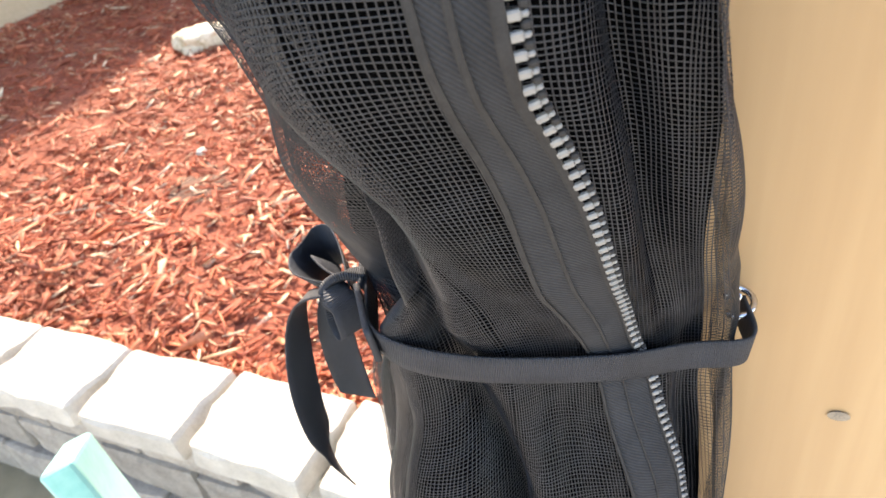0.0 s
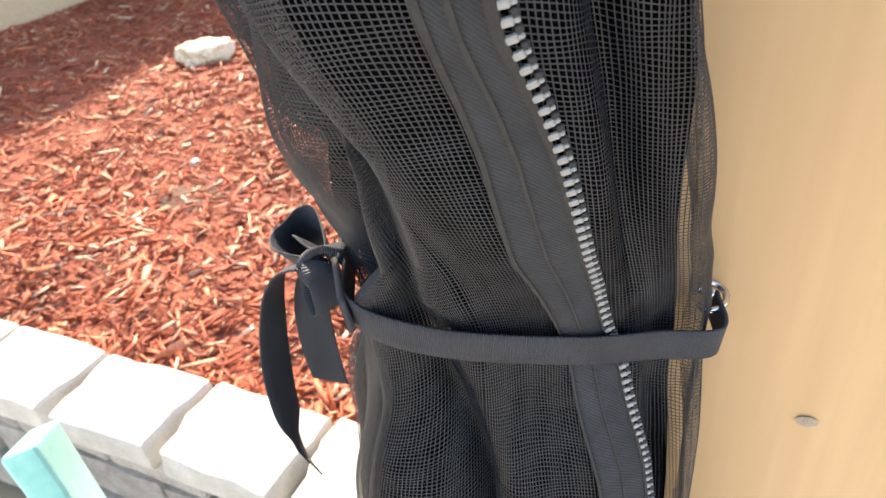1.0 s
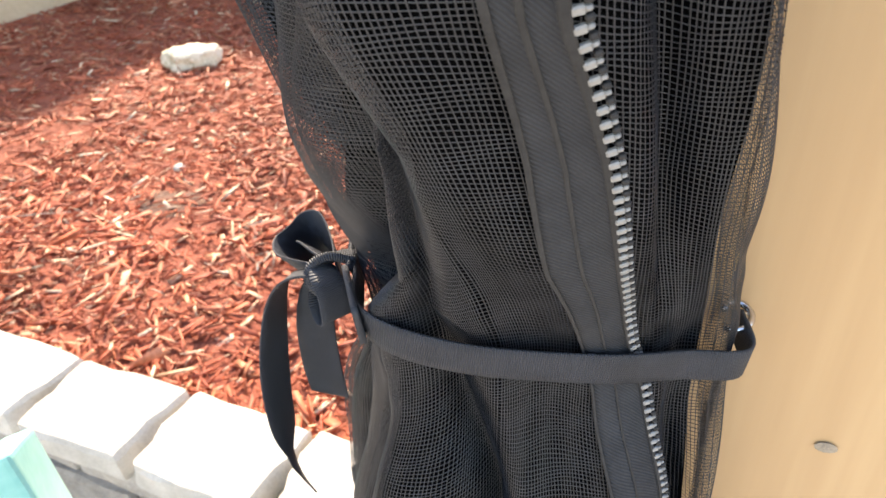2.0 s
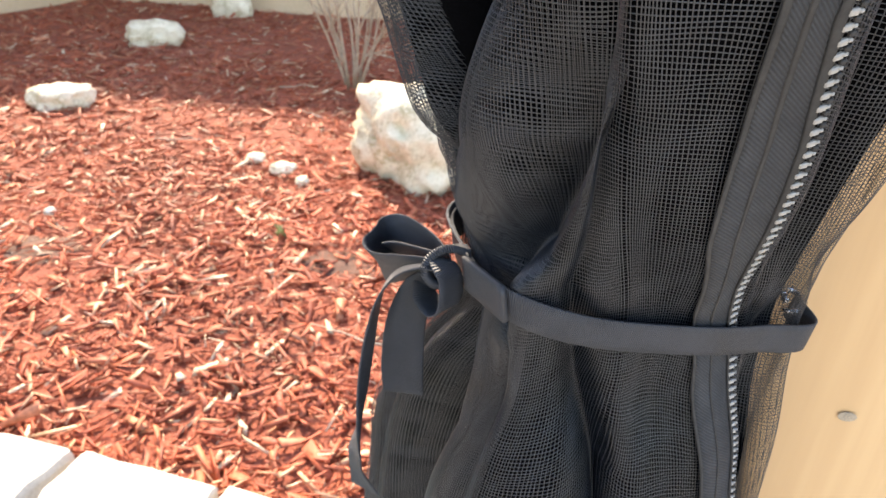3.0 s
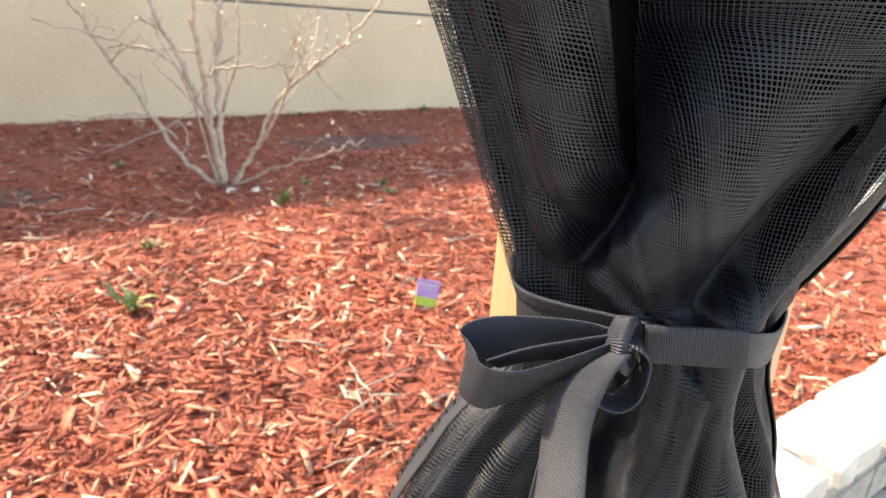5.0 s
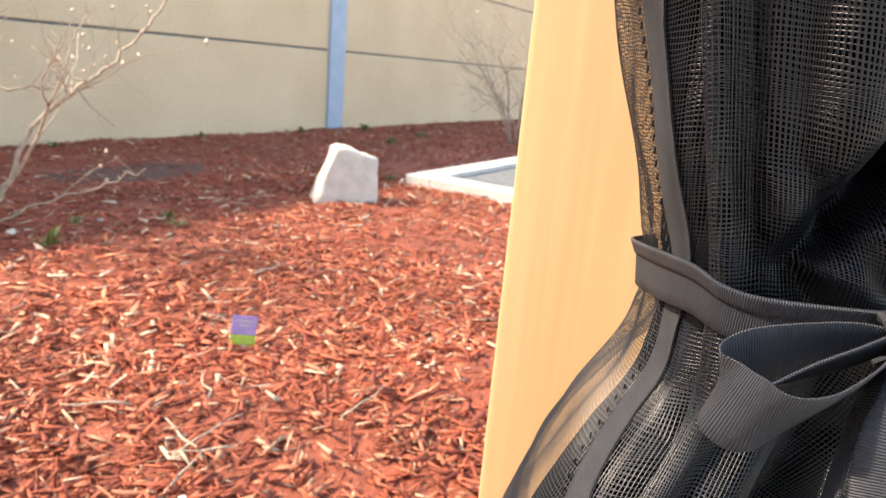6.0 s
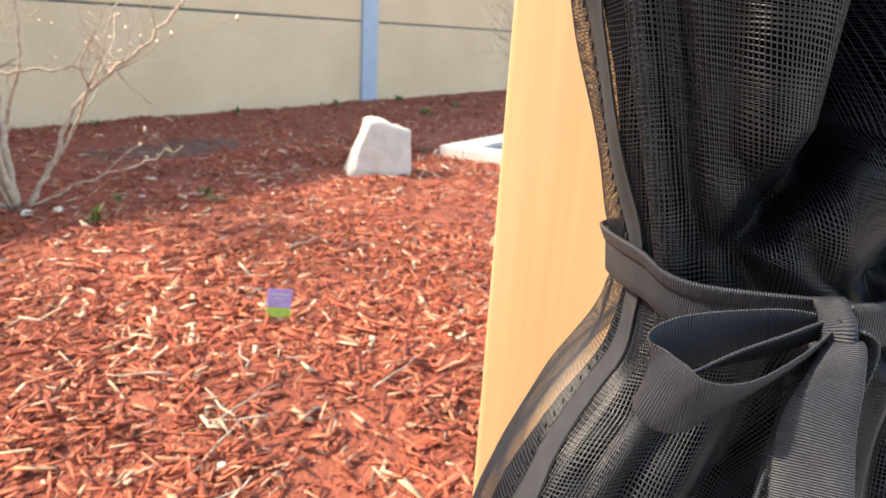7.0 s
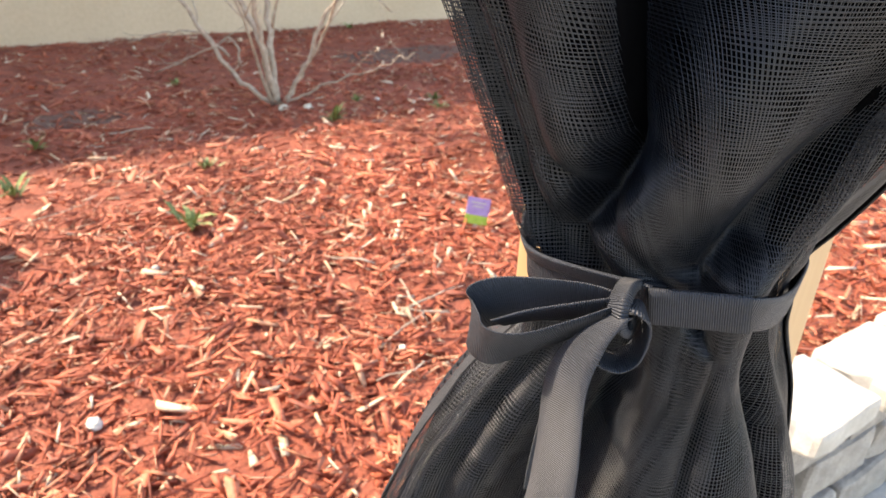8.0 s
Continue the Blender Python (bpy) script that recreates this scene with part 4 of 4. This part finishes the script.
def build_plants():
    limbs = ((((-.02, 0), (-.22, .16), (-.55, .66), (-.84, 1.15), (-1.0, 1.5)), .018), (((-.01, 0), (-.12, .40), (-.33, .80), (-.52, 1.12), (-.66, 1.6)), .022),
             (((0, 0), (-.10, .45), (-.15, .90), (-.17, 1.3), (-.20, 1.8)), .023), (((.01, 0), (-.05, .5), (-.07, 1.0), (-.02, 1.4), (.06, 1.8)), .020),
             (((.04, 0), (.14, .20), (.30, .56), (.52, .80), (.68, .93), (.90, 1.2), (1.05, 1.5)), .016), (((-.06, .70), (.05, .77), (.30, .80), (.52, .82)), .010),
             (((-.26, .24), (-.32, .40), (-.52, .30), (-.86, .15)), .009), (((-.30, .30), (-.48, .43), (-.70, .42), (-.98, .36)), .009),
             (((.05, .02), (.30, .16), (.60, .28), (.90, .40)), .008), (((-.25, .85), (-.5, .90), (-.95, .96)), .009), (((.02, .5), (.16, .95), (.12, 1.3), (.22, 1.7)), .010))
    shrub("bare_shrub", 1.33, 3.88, 1.5, 2, 4, "leafless shrub with pale bare branches and dry buds", 0.5, thick=0.012, limbs=limbs, side=(0.672, -0.741))
    shrub("bare_shrub", -1.40, 3.85, 1.3, 14, 9, "dense leafless brown shrub in the shade of the wall", 0.45, thick=0.009, buds=False)
    shrub("bare_shrub", 8.9, 4.3, 1.9, 9, 15, "leafless pale shrub beyond the basin", 0.5)
    for i, (x, y, r) in enumerate(((0.56, 2.86, 0.07), (0.30, 2.25, 0.11), (-0.06, 3.57, 0.09), (-0.21, 2.94, 0.10), (1.44, 3.30, 0.10), (2.26, 3.47, 0.08), (2.15, 3.25, 0.07), (-0.9, 6.3, 0.22), (7.9, 6.35, 0.14), (6.6, 6.4, 0.12),
                                   (7.0, 5.2, 0.12), (8.0, 5.4, 0.12), (4.9, 6.4, 0.10), (0.9, 4.6, 0.07), (-1.0, 1.75, 0.06), (3.2, 6.4, 0.09), (4.55, 3.45, 0.08), (1.75, 3.6, 0.06))):
        weed(x, y, r, 40 + i)
    rnd = random.Random(77)
    spots = [(1.18, 1.10, 0.24, 5), (0.72, 1.36, 0.22, 75), (0.95, 1.55, 0.2, 60), (0.6, 1.22, 0.2, 20)]
    spots += [(rnd.uniform(-2.2, 3.2), rnd.uniform(0.9, 4.5), rnd.uniform(0.1, 0.28), rnd.uniform(0, 180)) for _ in range(26)]
    for x, y, ln, a in spots:
        d = Vector((math.cos(radians(a)), math.sin(radians(a)), 0))
        pts = [d * ln * (t - .5) + Vector((rnd.gauss(0, .006), rnd.gauss(0, .006), rnd.uniform(0, .012))) for t in (0, .25, .5, .75, 1)]
        r = rnd.uniform(0.0022, 0.0045)
        v, f = tube(pts, [r, r, r * .9, r * .75, r * .5], 6)
        ob = mesh_object("twig", v, f, M_TWIG, smooth=True)
        ob.matrix_world = pose(x, y, bed_height(x, y) + 0.02)
        tagged(ob, "thin dry pale twig lying on the mulch", "twig", "twigs on the mulch")


build_plants()


# ---- plant tag, garden ornament, basin, aqua chair arm ----
def build_tag():
    tag = thing("plant_tag", (1.24, 1.71, bed_height(1.24, 1.71)), -38)
    tagged(tag, "small purple and green plastic plant tag on a stake", "plant tag")
    card = part("card", box_bm(-0.045, 0.045, -0.0012, 0.0012, 0.055, 0.125, 0.001, 1), M_PURPLE, tag)
    part("foot_strip", box_bm(-0.045, 0.045, -0.0016, 0.0016, 0.018, 0.054, 0.001, 1), M_LIME_GREEN, tag, "green lower strip")
    for z, w in ((0.105, 0.03), (0.090, 0.022)):
        part("print_bar", box_bm(-w, w, -0.0024, -0.0016, z - 0.003, z + 0.003), M_KERB, card)
    part("stake", box_bm(-0.008, 0.008, -0.001, 0.001, -0.05, 0.02, 0.0005, 1), M_KERB, tag)
    tag.matrix_world = pose(1.24, 1.71, bed_height(1.24, 1.71) + 0.004, -12, 8, -38)


def build_ornament():
    o = thing("garden_ornament", (-0.77, 3.75, bed_height(-0.77, 3.75)))
    tagged(o, "dark iron garden ornament with a ring and glazed balls", "ornament")
    def torus(r, tr, turn):
        pts = [Vector((r * math.cos(a), 0, r * math.sin(a))) for a in np.linspace(0, 2 * math.pi, 41)]
        v, f = tube([turn @ p for p in pts], [tr] * 41, 8)
        return v, f
    for nm, ang in (("ring", 20), ("cross_ring", 100)):
        v, f = torus(0.19, 0.011, Euler((0, 0, radians(ang))).to_matrix())
        ob = mesh_object(nm, [Vector(a) + Vector((0, 0, 0.21)) for a in v], f, M_IRON, o, smooth=True)
    v, f = tube([(0, 0, -0.1), (0, 0, 0.62)], [0.012, 0.010], 8)
    mesh_object("rod", v, f, M_IRON, o, smooth=True)
    bm = bmesh.new()
    bmesh.ops.create_cone(bm, cap_ends=True, segments=24, radius1=0.12, radius2=0.07, depth=0.05, matrix=Matrix.Translation((0, 0, 0.03)))
    part("foot", bm, M_IRON, o, smooth=False)
    for nm, p, r, mt, lb in (("ball", (0, 0, 0.49), 0.105, M_IRON, "dark iron ball"), ("glazed_ball", (-0.05, -0.02, 0.63), 0.06, M_GLASSY, "shiny pale blue ball"),
                             ("glazed_ball", (0.05, 0.03, 0.64), 0.05, M_GLASSY, "shiny pale blue ball"), ("glazed_ball", (-0.12, 0.05, 0.61), 0.06, M_GLASSY, "shiny pale blue ball")):
        bm = bmesh.new()
        bmesh.ops.create_uvsphere(bm, u_segments=24, v_segments=16, radius=r, matrix=Matrix.Translation(p))
        part(nm, bm, mt, o, lb, True)


def build_basin():
    b = thing("basin", ((BASIN[0] + BASIN[1]) / 2, (BASIN[2] + BASIN[3]) / 2, 0))
    tagged(b, "sunken rectangular basin with a white concrete kerb", "basin")
    hx, hy, w = (BASIN[1] - BASIN[0]) / 2, (BASIN[3] - BASIN[2]) / 2, 0.26
    for x0, x1, y0, y1 in ((-hx, hx, hy - w, hy), (-hx, hx, -hy, -hy + w), (-hx, -hx + w, -hy + w + .002, hy - w - .002), (hx - w, hx, -hy + w + .002, hy - w - .002)):
        part("kerb", box_bm(x0, x1, y0, y1, -0.25, 0.075, 0.015), M_KERB, b)
    part("basin_floor", box_bm(-hx + w, hx - w, -hy + w, hy - w, -0.2, 0.028), M_GRAVEL, b, "grey gravelled floor")


def build_board():
    """An aqua board with a slanted top, upright on the patio."""
    bm = box_bm(-0.047, 0.047, -0.012, 0.012, 0.0, 1.245, 0.006, 3)
    bmesh.ops.subdivide_edges(bm, edges=[e for e in bm.edges if e.calc_length() > 0.6], cuts=6)
    for v in bm.verts:
        if v.co.z > 1.1:
            v.co.z += v.co.x * 0.66
        v.co.y += 0.006 * math.sin(v.co.z * 2.2)
    ob = part("board", bm, M_AQUA)
    ob.matrix_world = pose(-0.465, 0.0, -0.5, 0, 1.5, -38)
    tagged(ob, "aqua painted board standing upright on the patio", "board")


build_tag()
build_ornament()
build_basin()
build_board()
